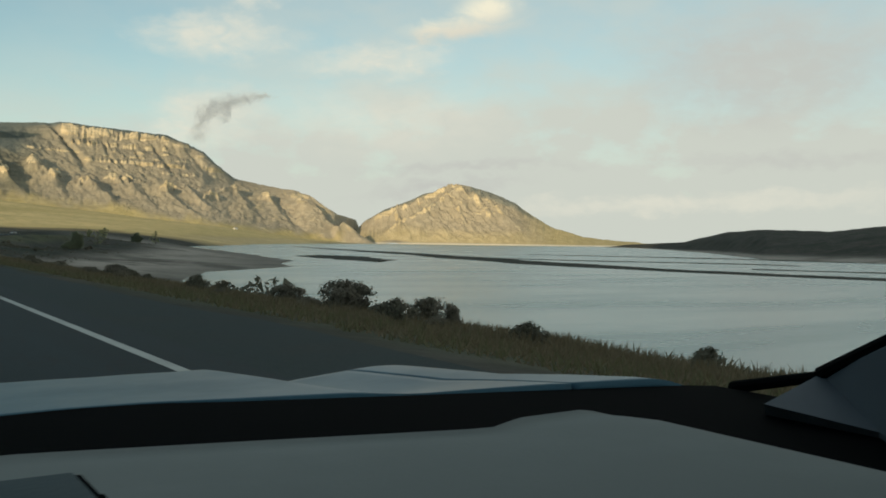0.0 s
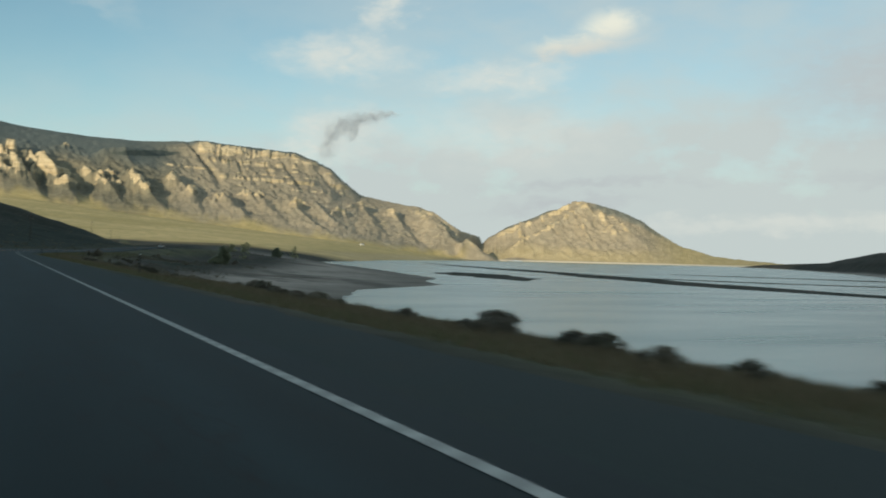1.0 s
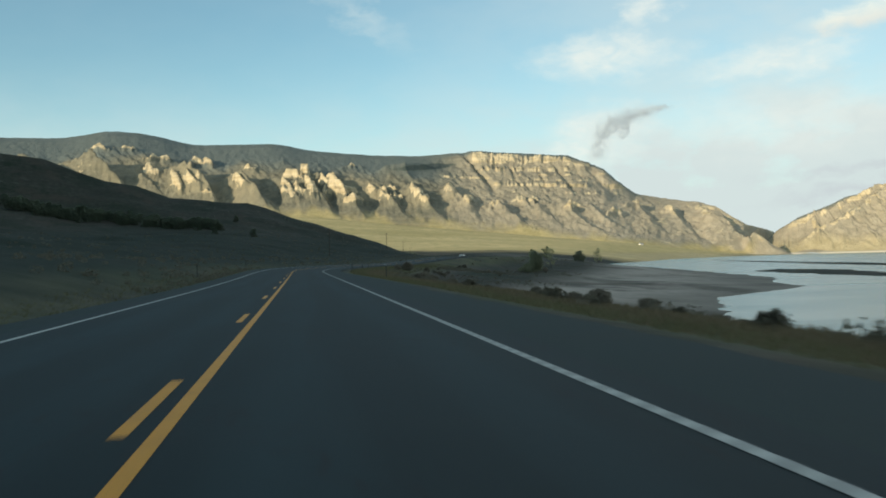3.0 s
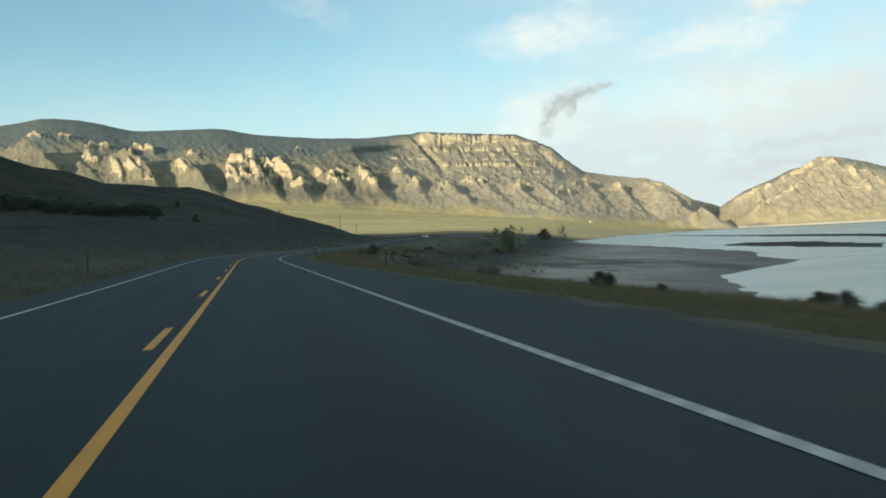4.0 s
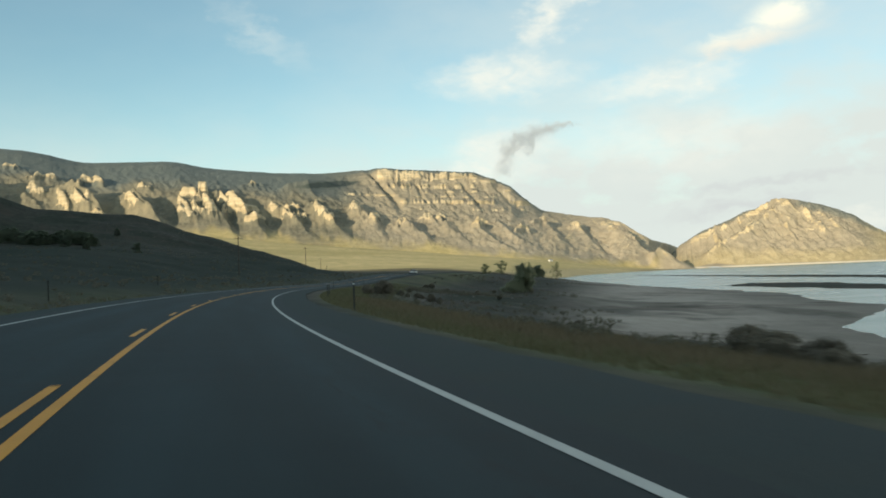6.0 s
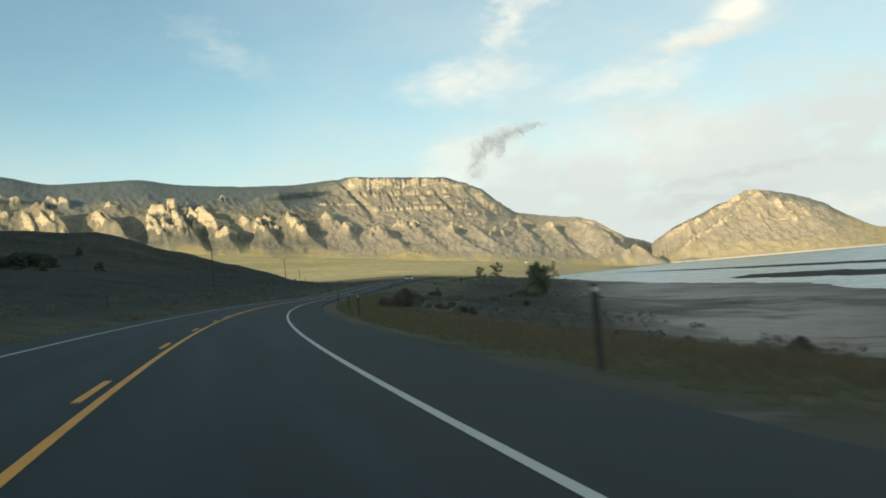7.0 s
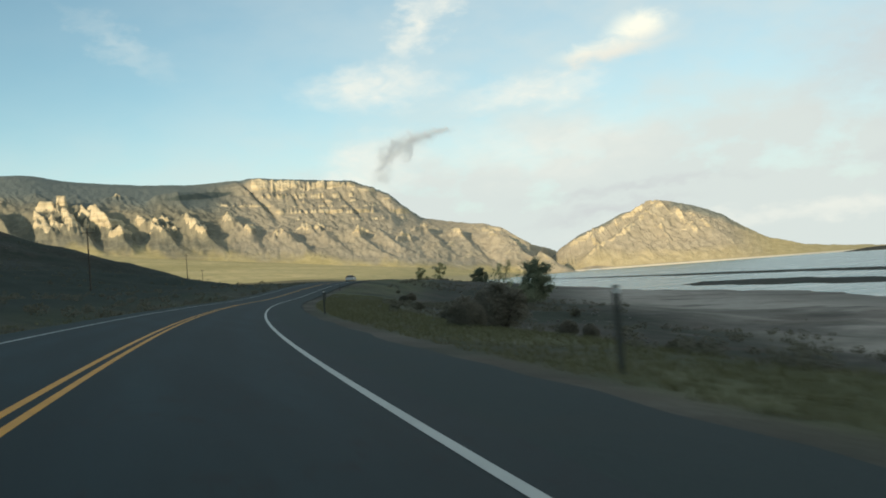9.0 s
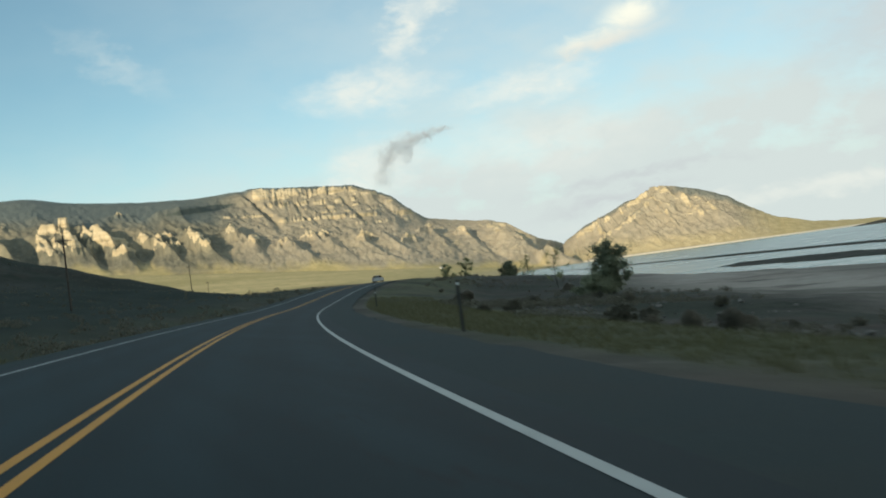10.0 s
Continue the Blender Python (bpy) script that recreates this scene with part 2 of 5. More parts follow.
def mountain(n):
    p = place(n)
    big = n.noise(p, 0.004, 6.0, 0.6)
    mid = n.noise(p, 0.028, 6.0, 0.65)
    fine = n.noise(p, 0.11, 5.0, 0.7)
    layers = n.noise(n.mapped(p, (0.0025, 0.0025, 0.075)), 1.0, 5.0, 0.6)
    scrub = n.mix(n.step(mid, 0.38, 0.66), (0.138, 0.136, 0.106), (0.215, 0.205, 0.154))
    scrub = n.mix(n.step(fine, 0.50, 0.72, 0.0, 0.6), scrub, (0.108, 0.108, 0.090))
    scrub = n.mix(n.step(big, 0.42, 0.66, 0.0, 0.6), scrub, (0.315, 0.278, 0.190))
    # tan rock colour, lifted paler to put the distance haze into it
    pale = n.mix(n.step(mid, 0.36, 0.66), (0.370, 0.322, 0.242), (0.462, 0.402, 0.306))
    scrub = n.mix(cover(n, "tan"), scrub, pale)
    stone = n.mix(n.step(layers, 0.36, 0.62), (0.430, 0.355, 0.225), (0.590, 0.498, 0.335))
    stone = n.mix(n.step(fine, 0.52, 0.74, 0.0, 0.6), stone, (0.286, 0.226, 0.143))
    rocky = n.step(n.math("ADD", cover(n, "rock"), n.math("MULTIPLY", n.math("SUBTRACT", mid, 0.5), 0.9)), 0.40, 0.62)
    c = n.mix(rocky, scrub, stone)
    dark = n.mix(n.step(fine, 0.4, 0.7), (0.118, 0.144, 0.140), (0.170, 0.188, 0.175))
    c = n.mix(cover(n, "wood"), c, dark)
    # a shadow on the plateau, put into the colour as a dark patch
    c = n.mix(cover(n, "plateau_shadow"), c, (0.075, 0.092, 0.086))
    grass = n.mix(n.step(mid, 0.35, 0.65), (0.415, 0.345, 0.160), (0.530, 0.435, 0.225))
    c = n.mix(cover(n, "plain"), c, grass)
    c = n.mix(cover(n, "strand"), c, (0.72, 0.65, 0.53))
    bump = n.math("ADD", mid, n.math("MULTIPLY", fine, 0.5))
    return surface(n, c, 0.95, bump=bump, strength=0.5, distance=8.0, spec=0.1)


MAT = {k: material(k, b) for k, b in dict(
    asphalt=asphalt, shoulder=shoulder, yellow_paint=paint((0.56, 0.255, 0.012)), white_paint=paint((0.40, 0.42, 0.40)), groove=paint((0.17, 0.18, 0.175)),
    earth=earth, lake=lake, mountain=mountain).items()}


# ---------------------------------------------------------------- mesh helpers
def part(name, bm, mat, parent=None, label=""):
    me = bpy.data.meshes.new(name)
    bm.to_mesh(me)
    bm.free()
    ob = new(name, me)
    if mat:
        me.materials.append(mat)
    if parent:
        ob.parent = parent
    if label:
        ob["label"] = label
    return ob


def from_arrays(name, verts, faces, mat, smooth=True, parent=None):
    """A mesh object from numpy vertices and quads or triangles."""
    me = bpy.data.meshes.new(name)
    verts, faces = np.asarray(verts, np.float32), np.asarray(faces, np.int32)
    k = faces.shape[1]
    me.vertices.add(len(verts))
    me.vertices.foreach_set("co", verts.ravel())
    me.loops.add(faces.size)
    me.loops.foreach_set("vertex_index", faces.ravel())
    me.polygons.add(len(faces))
    me.polygons.foreach_set("loop_start", np.arange(0, faces.size, k, dtype=np.int32))
    me.polygons.foreach_set("use_smooth", np.full(len(faces), smooth))
    me.update(calc_edges=True)
    me.materials.append(mat)
    ob = new(name, me)
    if parent:
        ob.parent = parent
    return ob


def grid_faces(rows, cols):
    i = np.arange((rows - 1) * cols).reshape(rows - 1, cols)[:, :-1].ravel()
    return np.stack([i, i + 1, i + cols + 1, i + cols], 1)


def mask(ob, name, values):
    a = ob.data.attributes.new(name, "FLOAT", "POINT")
    a.data.foreach_set("value", np.ascontiguousarray(values, np.float32).ravel())


TABLE = np.random.default_rng(7).random((256, 256))


def vnoise(x, y):
    xi, yi = np.floor(x).astype(int), np.floor(y).astype(int)
    fx, fy = x - xi, y - yi
    fx, fy = fx * fx * (3 - 2 * fx), fy * fy * (3 - 2 * fy)
    g = lambda a, b: TABLE[a % 256, b % 256]
    return ((g(xi, yi) * (1 - fx) + g(xi + 1, yi) * fx) * (1 - fy)
            + (g(xi, yi + 1) * (1 - fx) + g(xi + 1, yi + 1) * fx) * fy)


def fbm(x, y, octaves=4, gain=0.5):
    total, amp, norm = 0.0, 1.0, 0.0
    for k in range(octaves):
        total = total + amp * vnoise(x * 2 ** k + 17.3 * k, y * 2 ** k + 9.1 * k)
        norm += amp
        amp *= gain
    return total / norm


def ridged(x, y, octaves=4, gain=0.5):
    total, amp, norm = 0.0, 1.0, 0.0
    for k in range(octaves):
        total = total + amp * (1 - np.abs(2 * vnoise(x * 2 ** k + 5.7 * k, y * 2 ** k + 3.3 * k) - 1))
        norm += amp
        amp *= gain
    return total / norm


def ease(x, lo, hi):
    u = np.clip((x - lo) / (hi - lo), 0, 1)
    return u * u * (3 - 2 * u)
# ---------------------------------------------------------------- the road's line
S0, RADIUS = 191.8, 683.0
LANE = 3.52                             # from the yellow line to the white edge line
WATER = -11.3


def road_line():
    """Points along the yellow centre line, every metre, with the heading to the right."""
    s = np.arange(-700.0, 1900.0, 1.0)
    head = (np.clip(s, S0, 512) - S0) / RADIUS - (np.clip(s, 530, 700) - 530) / 400.0
    mid = (head[1:] + head[:-1]) / 2
    x, y = np.r_[0, np.cumsum(np.sin(mid))], np.r_[0, np.cumsum(np.cos(mid))]
    k = int(np.argmin(np.abs(s)))
    return s, x - x[k], y - y[k], head


RS, RX, RY, RH = road_line()


def along(s, u=0.0):
    """The place u metres to the right of the centre line, s metres along it."""
    x, y, h = np.interp(s, RS, RX), np.interp(s, RS, RY), np.interp(s, RS, RH)
    return x + u * np.cos(h), y - u * np.sin(h)


def bank(s):
    """How much the road leans into its bend, per metre of width; the right edge line keeps its level."""
    return 0.059 * ease(s, 130, 235) * (1 - ease(s, 480, 560)) - 0.0055


def road_z(s, u):
    return bank(s) * (LANE - np.clip(u, -5.5, 6.5)) + 2.3 * ease(s, 395, 515)


def road_x(y):
    return np.interp(y, RY, RX)


SHORE_Y = [-900, 0, 180, 235, 283, 333, 360, 395, 412, 440, 492, 592, 672, 738, 948, 1250, 1400, 1557, 2300, 3200, 4100, 5200]
SHORE_X = [40, 44, 52, 68, 92, 113, 141, 171, 177, 180, 201, 245, 272, 288, 342, 400, 444, 520, 900, 1500, 2350, 3400]
HILL_X = [-900, -400, -172, -140, -120, -107, -85, -56, -35, -23, -2, 12, 27, 45, 57, 71, 83, 98, 112, 200]
HILL_Z = [150, 105, 72, 57, 55, 51, 43, 41, 40, 36.5, 29, 24.5, 18.5, 14, 11.5, 8, 6, 4, 2, 1]


def land(x, y):
    """The ground's height, and how much of it is grass, beach and dry plain."""
    d = (x - road_x(y)) * np.cos(np.interp(y, RY, RH))
    shore = np.interp(y, SHORE_Y, SHORE_X) + 9 * (fbm(y / 23, y * 0 + 3, 3) - 0.5) + 3 * (fbm(y / 5, y * 0 + 8, 2) - 0.5)
    rough = fbm(x / 14, y / 14, 4) - 0.5
    # lake side
    span = np.maximum(shore - road_x(y) - 15, 8)
    q = np.clip((d - 15) / span, 0, 4)
    early = 1 - ease(y, 225, 300)
    drop = np.where(q < 1, np.interp(q, [0, 0.12, 0.45, 0.8, 1.0], [-1.5, -3.6, -7.6, -10.3, -11.3]), -11.3 - 2.4 * np.minimum(q - 1, 1.2))
    steep = np.where(q < 1, -1.2 - 10.1 * q, -11.3 - 3 * np.minimum(q - 1, 1.0))
    lakeside = drop * (1 - early) + steep * early
    lakeside = lakeside + rough * 1.5 * ease(q, 0.0, 0.15) * (1 - ease(q, 0.7, 1.0))
    lakeside = np.where((q > 0.0) & (q < 1), lakeside + 0.9 * (ridged(x / 38, y / 26, 3) - 0.6) * ease(q, 0, .2) * (1 - ease(q, .65, .95)) * (1 - early), lakeside)
    verge = np.interp(d, [5.2, 6.5, 9.0, 12.5, 15.0], [-0.12, -0.12, -0.45, -0.9, -1.3]) + 0.3 * rough * ease(d, 7, 11)
    right = np.where(d < 15, verge, lakeside)
    right = right + 3.8 * np.exp(-((x - 150) / 48) ** 2 - ((y - 590) / 80) ** 2) * ease(d, 8, 26)
    # the plain rises towards the mountains
    px, py = x - 1, y - 130
    rho, az = np.hypot(px, py), np.degrees(np.arctan2(px, py))
    foot = np.interp(az, [-60, 0, 9, 16, 23, 28, 32], [190, 188, 127, 80, 33, -3, -14])
    rise = np.clip((rho - 1000) / 2600, 0, 1) ** 1.7
    wet = (shore - x) / np.maximum(60, 0.12 * rho)
    plain = 6 + (foot - 6) * rise
    plain = plain + (fbm(x / 160, y / 160, 3) - 0.5) * 9 * ease(rho, 900, 1500)
    far = ease(rho, 850, 1300)
    shoreward = -11.3 + (plain + 11.3) * np.clip(wet, 0, 1) ** 0.6
    dry = np.where(x < shore, shoreward, -11.3 - 4 * np.clip((x - shore) / 200, 0, 1))
    right = right * (1 - far) + dry * far
    # hill side
    crest = np.interp(x, HILL_X, HILL_Z)
    slope = np.interp(y, [-900, 0, 150, 350, 520, 607, 690, 735, 762, 830, 1010, 1250], [0.10, 0.05, 0.06, 0.12, 0.20, 0.28, 0.50, 0.82, 1.0, 0.97, 0.7, 0.1])
    out = -d - 5.2
    hump = crest * slope * ease(out, 0, 75) + 1.8 * ease(out, 2, 16) + 4.0 * ease(out, 20, 120) * (1 - far)
    hump = hump + rough * (0.6 + 2.2 * ease(out, 10, 60)) * ease(out, 1, 14) + 6 * (fbm(x / 60, y / 60, 3) - 0.5) * ease(out, 15, 90)
    ditch = -0.20 - 0.35 * ease(out, 0.5, 2.5) * (1 - ease(out, 3, 8))
    left = np.where(d > -5.2, -0.12, ditch + hump)
    behind = ease(rho, 1000, 1500) * ease(y, 900, 1100)
    left = left * (1 - behind) + plain * behind
    z = np.where(d < 0, left, right)
    z = np.where((np.abs(d) < 5.2) & (y < 1100), -0.12, z) + road_z(np.interp(y, RY, RS), d) * (1 - ease(np.abs(d), 8, 30)) * (1 - ease(y, 1100, 1200))
    grass = np.where(d > 0, ease(d, 6.5, 7.7) * (1 - ease(d, 15, 24)), 0.3 * ease(out, 1, 3) * (1 - ease(out, 6, 12)))
    grass = grass * np.clip(1.9 * fbm(x / 7, y / 9, 4) - 0.25, 0, 1) * ease(y, 40, 130) + 0.35 * grass * (1 - ease(y, 40, 130))
    grass = grass * (1 - 0.4 * ease(y, 240, 320))
    beach = np.where(d > 0, ease(q, 0.24, 0.52) * (1 - 0.4 * ease(q + .25 * (fbm(x / 40, y / 25, 3) - .5), .62, .9)) * (1 - early) * ease(fbm(x / 30, y / 18, 4), 0.12, 0.34), 0) * (1 - ease(rho, 900, 1400))
    beach = beach * (1 - 0.25 * np.exp(-((x - 50) / 22) ** 4 - ((y - 388) / 44) ** 4))
    # damp reddish patches
    damp = d * 0
    for cx, cy, rx, ry in ((107, 391, 13, 32), (81, 355, 8, 21), (62, 325, 6, 14), (126, 440, 7, 22), (134, 372, 10, 26)):
        damp = np.maximum(damp, 1 - ease(((x - cx) / rx) ** 2 + ((y - cy) / ry) ** 2 + 2.4 * (fbm(x / 9, y / 14, 4) - .5), .35, 1.0))
    beach = beach * (1 - 0.45 * damp)
    lip = np.where(d > 0, ease(d, 5.6, 6.1) * (1 - ease(d, 6.7, 7.9)), 0.8 * ease(out, 0.1, 0.6) * (1 - ease(out, 1.0, 2.6)))
    beach = np.maximum(beach, (0.10 + 0.08 * ease(y, 240, 280)) * lip * np.clip(2.2 * fbm(x / 4, y / 6, 4) - 0.6, 0, 1) * ease(y, 60, 150))
    # dry grass colour begun near the ridge's shade edge, keeping the shaded flat dark
    plain_past_shade = ease(rho + 260 * (fbm(x / 210, y / 130, 4) - 0.5), 1550, 1800) * (x < shore + 30)
    pale = (1 - ease(np.abs(shore - 40 - x), 50, 120)) * ease(rho, 1500, 2200)
    return z, grass, np.clip(beach + pale, 0, 1), np.maximum(plain_past_shade * (1 - 0.3 * pale), 0.7 * pale)


def spread(edges):
    """Positions between pairs of (from, to, step)."""
    out = [np.arange(a, b, st) for a, b, st in edges]
    return np.concatenate(out + [[edges[-1][1]]])


def make_ground():
    u = spread([(-5200, -1500, 260), (-1500, -500, 60), (-500, -160, 16), (-160, -60, 5), (-60, -18, 2), (-18, -5.5, 0.8),
                (-5.5, 5.5, 1.1), (5.5, 24, 0.75), (24, 80, 2.0), (80, 240, 4), (240, 560, 16), (560, 1500, 60), (1500, 5200, 230)])
    v = spread([(-5200, -800, 400), (-800, -100, 35), (-100, -20, 5), (-20, 480, 2.2), (480, 800, 4), (800, 1500, 14),
                (1500, 3200, 50), (3200, 5200, 140)])
    U, V = np.meshgrid(u, v)
    X = U + road_x(V) * np.exp(-(U / 300) ** 2)
    Z, grass, beach, plain = land(X, V)
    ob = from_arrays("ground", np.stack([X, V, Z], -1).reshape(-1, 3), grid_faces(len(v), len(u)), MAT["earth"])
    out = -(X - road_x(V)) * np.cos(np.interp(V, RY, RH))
    hill_dark = ease(out, 6, 16) * (0.35 + 0.4 * (1 - ease(Z + 14 * (fbm(X / 50, V / 70, 3) - .5), 8, 24))) * (1 - ease(V, 760, 900))
    for k, m in (("grass", grass), ("beach", beach), ("plain", plain), ("hill_dark", hill_dark)):
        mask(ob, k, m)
    return tagged(ob, "dry sagebrush ground sloping to a reservoir shore", "ground", kind="structure")


make_ground()


def make_water():
    bm = bmesh.new()
    bmesh.ops.create_grid(bm, x_segments=24, y_segments=24, size=5200)
    ob = part("water", bm, MAT["lake"])
    ob.location = (0, 0, WATER)
    return tagged(ob, "pale grey-blue reservoir water with light ripples", "lake", kind="structure")


make_water()


def ribbon(name, s, u0, u1, z, mat, parent=None, wobble=0.0, thick=0.0):
    """A strip that follows the road between two offsets from its centre line."""
    s = np.asarray(s, float)
    jag = wobble * (fbm(s / 1.7, s * 0 + 4.2, 3) - 0.5)
    cols = [along(s, u0), along(s, u1 + jag)]
    rows = [np.stack([x, y, z + road_z(s, w)], 1) for (x, y), w in zip(cols, (u0, u1))]
    if thick:
        rows = [rows[0] - (0, 0, thick), *rows, rows[1] - (0, 0, thick)]
    verts = np.stack(rows, 1).reshape(-1, 3)
    ob = from_arrays(name, verts, grid_faces(len(s), len(rows)), mat, smooth=False, parent=parent)
    mask(ob, "across", np.tile(([u0] if thick else []) + [u0, u1] + ([u1] if thick else []), len(s)))
    return ob


RUMBLE = (14.0, 172.0, 0.50)            # start, end and spacing of the grooves


def make_road():
    near = spread([(-400, -40, 10), (-40, 620, 2), (620, 1500, 10)])
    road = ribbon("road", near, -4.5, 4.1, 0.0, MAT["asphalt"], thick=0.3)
    tagged(road, "dark two-lane asphalt highway with painted lines", "road", kind="structure")
    for name, a, b in (("shoulder", 4.1, 5.9), ("shoulder", -5.5, -4.5)):
        ob = ribbon(name, near, a, b, -0.012, MAT["shoulder"], road, wobble=0.5 if b > 0 else 0.0, thick=0.3)
    ribbon("edge_line", near, LANE - 0.06, LANE + 0.055, 0.004, MAT["white_paint"], road)
    # worn cross grooves milled through the white line
    grooves = []
    for k in range(int((RUMBLE[1] - RUMBLE[0]) / RUMBLE[2])):
        a = RUMBLE[0] + k * RUMBLE[2]
        for ds, u in ((0, LANE - 0.07), (0.16, LANE - 0.07), (0.22, LANE + 0.062), (0.06, LANE + 0.062)):
            x, y = along(a + ds, u)
            grooves.append((float(x), float(y), 0.007 + float(road_z(a + ds, u))))
    rumble = from_arrays("rumble_groove", np.array(grooves), np.arange(len(grooves)).reshape(-1, 4), MAT["groove"], smooth=False, parent=road)
    tagged(rumble, "shallow dark grooves worn across the white line", kind="stuff")
    ribbon("edge_line", near, -3.93, -3.81, 0.004, MAT["white_paint"], road)
    ribbon("centre_line", near, -0.06, 0.06, 0.004, MAT["yellow_paint"], road)
    for k in range(-8, 23):
        a = 12.192 * k
        ribbon("dash", np.linspace(a, a + 3.05, 4), -0.33, -0.21, 0.004, MAT["yellow_paint"], road)
    ribbon("centre_line", spread([(276, 620, 2), (620, 1500, 10)]), -0.33, -0.21, 0.004, MAT["yellow_paint"], road)
    return road


road = make_road()

# ---------------------------------------------------------------- mountains
HUB = (1.0, 130.0)


def polar(az, rho, hub=HUB):
    a = np.radians(az)
    return hub[0] + rho * np.sin(a), hub[1] + rho * np.cos(a)


def make_range():
    """The long massif: foothill spurs, ledges, a cliffed rim and a wooded plateau."""
    sky_az = [-40, -13.6, -11.2, -9, -6.3, -4.3, -1.3, 0.7, 4.5, 7.6, 10.1, 11.2, 13, 16.9, 19.1, 20, 21, 23, 25.7, 26.7, 27.5, 28.3, 29.1, 29.9, 33]
    sky_el = [7.0, 7.6, 8.1, 7.95, 7.3, 7.36, 7.43, 7.0, 6.66, 6.56, 6.72, 6.8, 6.63, 6.33, 5.4, 4.55, 3.8, 3.4, 2.87, 2.2, 1.68, 1.45, 1.22, .3, -.5]
    foot_el = [2.97, 2.97, 1.99, 1.24, 0.48, -0.08, -.15]
    foot_az = [-40, 0, 9, 16, 23, 28, 33]
    az = np.linspace(-40, 32.6, 1280)
    t = np.concatenate([np.linspace(-0.12, 0.9, 230), np.linspace(0.905, 1.25, 30)])
    A, T = np.meshgrid(az, t)
    canyon = ease(A, 27.2, 28.3)
    near = 3600.0 + 600 * ease(A, 19, 28.5)
    top = 4820.0 - 380 * ease(A, 22, 27.4) + 480 * ease(A, 27.3, 28.2)
    rho = near + (top - near) * T
    line = np.interp(az, sky_az, sky_el)
    soft = np.convolve(np.pad(line, 20, mode="edge"), np.hanning(43)[1:-1] / np.hanning(43).sum(), "valid")
    line = line + (soft - line) * (1 - ease(az, 6.5, 9)) + 0.035 * (fbm(az / .5, az * 0 + 6, 4) - .5) * (1 - ease(az, 8, 10))
    el0, el1 = np.interp(A, foot_az, foot_el), np.broadcast_to(line, A.shape)
    z0 = near * np.tan(np.radians(el0)) + EYE
    z1 = top * np.tan(np.radians(el1)) + EYE
    massif = ease(A, 8, 11) * (1 - ease(A, 19.5, 22))
    west = 1 - ease(A, 6.5, 10)
    low = np.clip(1 - massif - west, 0, 1)
    # three cross-sections: cliffed rim, plateau behind rocky spurs, low tail
    rim = np.interp(T, [-.12, 0, .28, .5, .70, .80, .86, .93, 1, 1.25], [-.06, 0, .25, .46, .67, .77, .90, .97, 1, .97])
    back = np.interp(T, [-.12, 0, .22, .38, .5, .8, 1, 1.25], [-.06, 0, .20, .44, .60, .89, 1, .97])
    tail = np.interp(T, [-.12, 0, .5, 1, 1.25], [-.06, 0, .50, 1, .9])
    wall = np.interp(T, [-.12, 0, .10, .4, 1, 1.25], [-.06, 0, .66, .86, 1, .95])
    tail = tail * (1 - canyon) + wall * canyon
    z = z0 + (z1 - z0) * (rim * massif + back * west + tail * low)
    EL = np.degrees(np.arctan2(z - EYE, rho))
    warp = fbm(A / 1.5, EL / 0.8 + 3, 4) - 0.5
    warp2 = fbm(A / 0.5 + 9, EL / 0.4, 4) - 0.5
    torn = fbm(A / 0.22, EL / 0.16, 5, 0.6)

    # spurs that run down to the right: bearing and height of head and toe, left and right width, relief in metres
    spurs = [(-16.2, 5.4, -13.6, 3.9, 2.6, .9, 112), (-12.7, 5.7, -10.2, 3.9, 2.4, .9, 112), (-9.7, 5.2, -8.1, 3.8, 1.4, .8, 40), (-7.5, 5.2, -4.9, 3.2, 2.4, .8, 112),
             (-4.2, 4.8, -1.9, 3.1, 1.9, .8, 92), (-0.5, 5.2, 2.2, 2.7, 2.6, .7, 66), (1.1, 5.1, 4.2, 2.4, 1.0, .8, 78), (3.9, 4.8, 7.1, 2.4, 1.7, .7, 64),
             (6.8, 4.2, 8.9, 2.3, 1.6, .6, 64)]
    spurs += [(9.2, 4.2, 11.6, 2.2, 1.5, .6, 42), (11.9, 3.6, 14.3, 1.7, 1.6, .55, 34), (14.9, 3.3, 16.6, 1.6, 1.6, .6, 22), (16.5, 3.1, 18.6, 1.4, 1.2, .45, 32),
              (17.8, 3.2, 20.8, 1.2, .9, .45, 26), (20.5, 3.2, 22.7, 1.0, 1.5, .6, 30), (22.8, 2.8, 24.6, .9, 1.3, .45, 30), (24.7, 2.9, 27.0, .4, 1.4, .5, 34),
              (25.8, 2.2, 28.0, -.3, 1.6, .35, 62)]
    crest = A * 0
    for a0, e0, a1, e1, wl, wr, high in spurs:
        f = (e0 - EL) / (e0 - e1)
        d = A - (a0 + (a1 - a0) * f) + 0.9 * warp + 0.35 * warp2
        across = np.clip(np.where(d < 0, 1 + d / wl, 1 - d / wr), 0, 1)
        rise = (1.0 if a0 < -3 else 0.8) * high * across ** 1.15 * ease(f, -.25, .22) * (1 - ease(f, .50, 1.05))
        z = np.maximum(z, z + rise - 0.45 * crest)
        crest = np.maximum(crest, rise)
    # gullies cut down the slope beside the rim
    for a0, e0, a1, e1, wide, deep in ((10.45, 6.6, 12.4, 4.3, .30, 30), (13.2, 5.9, 14.0, 4.4, .16, 12), (14.9, 5.9, 15.5, 4.5, .14, 12), (16.2, 5.6, 17.4, 3.9, .2, 14),
                                       (18.2, 5.6, 19.6, 3.8, .25, 16)):
        f = (e0 - EL) / (e0 - e1)
        d = np.abs(A - (a0 + (a1 - a0) * f) + 0.35 * warp2) / wide
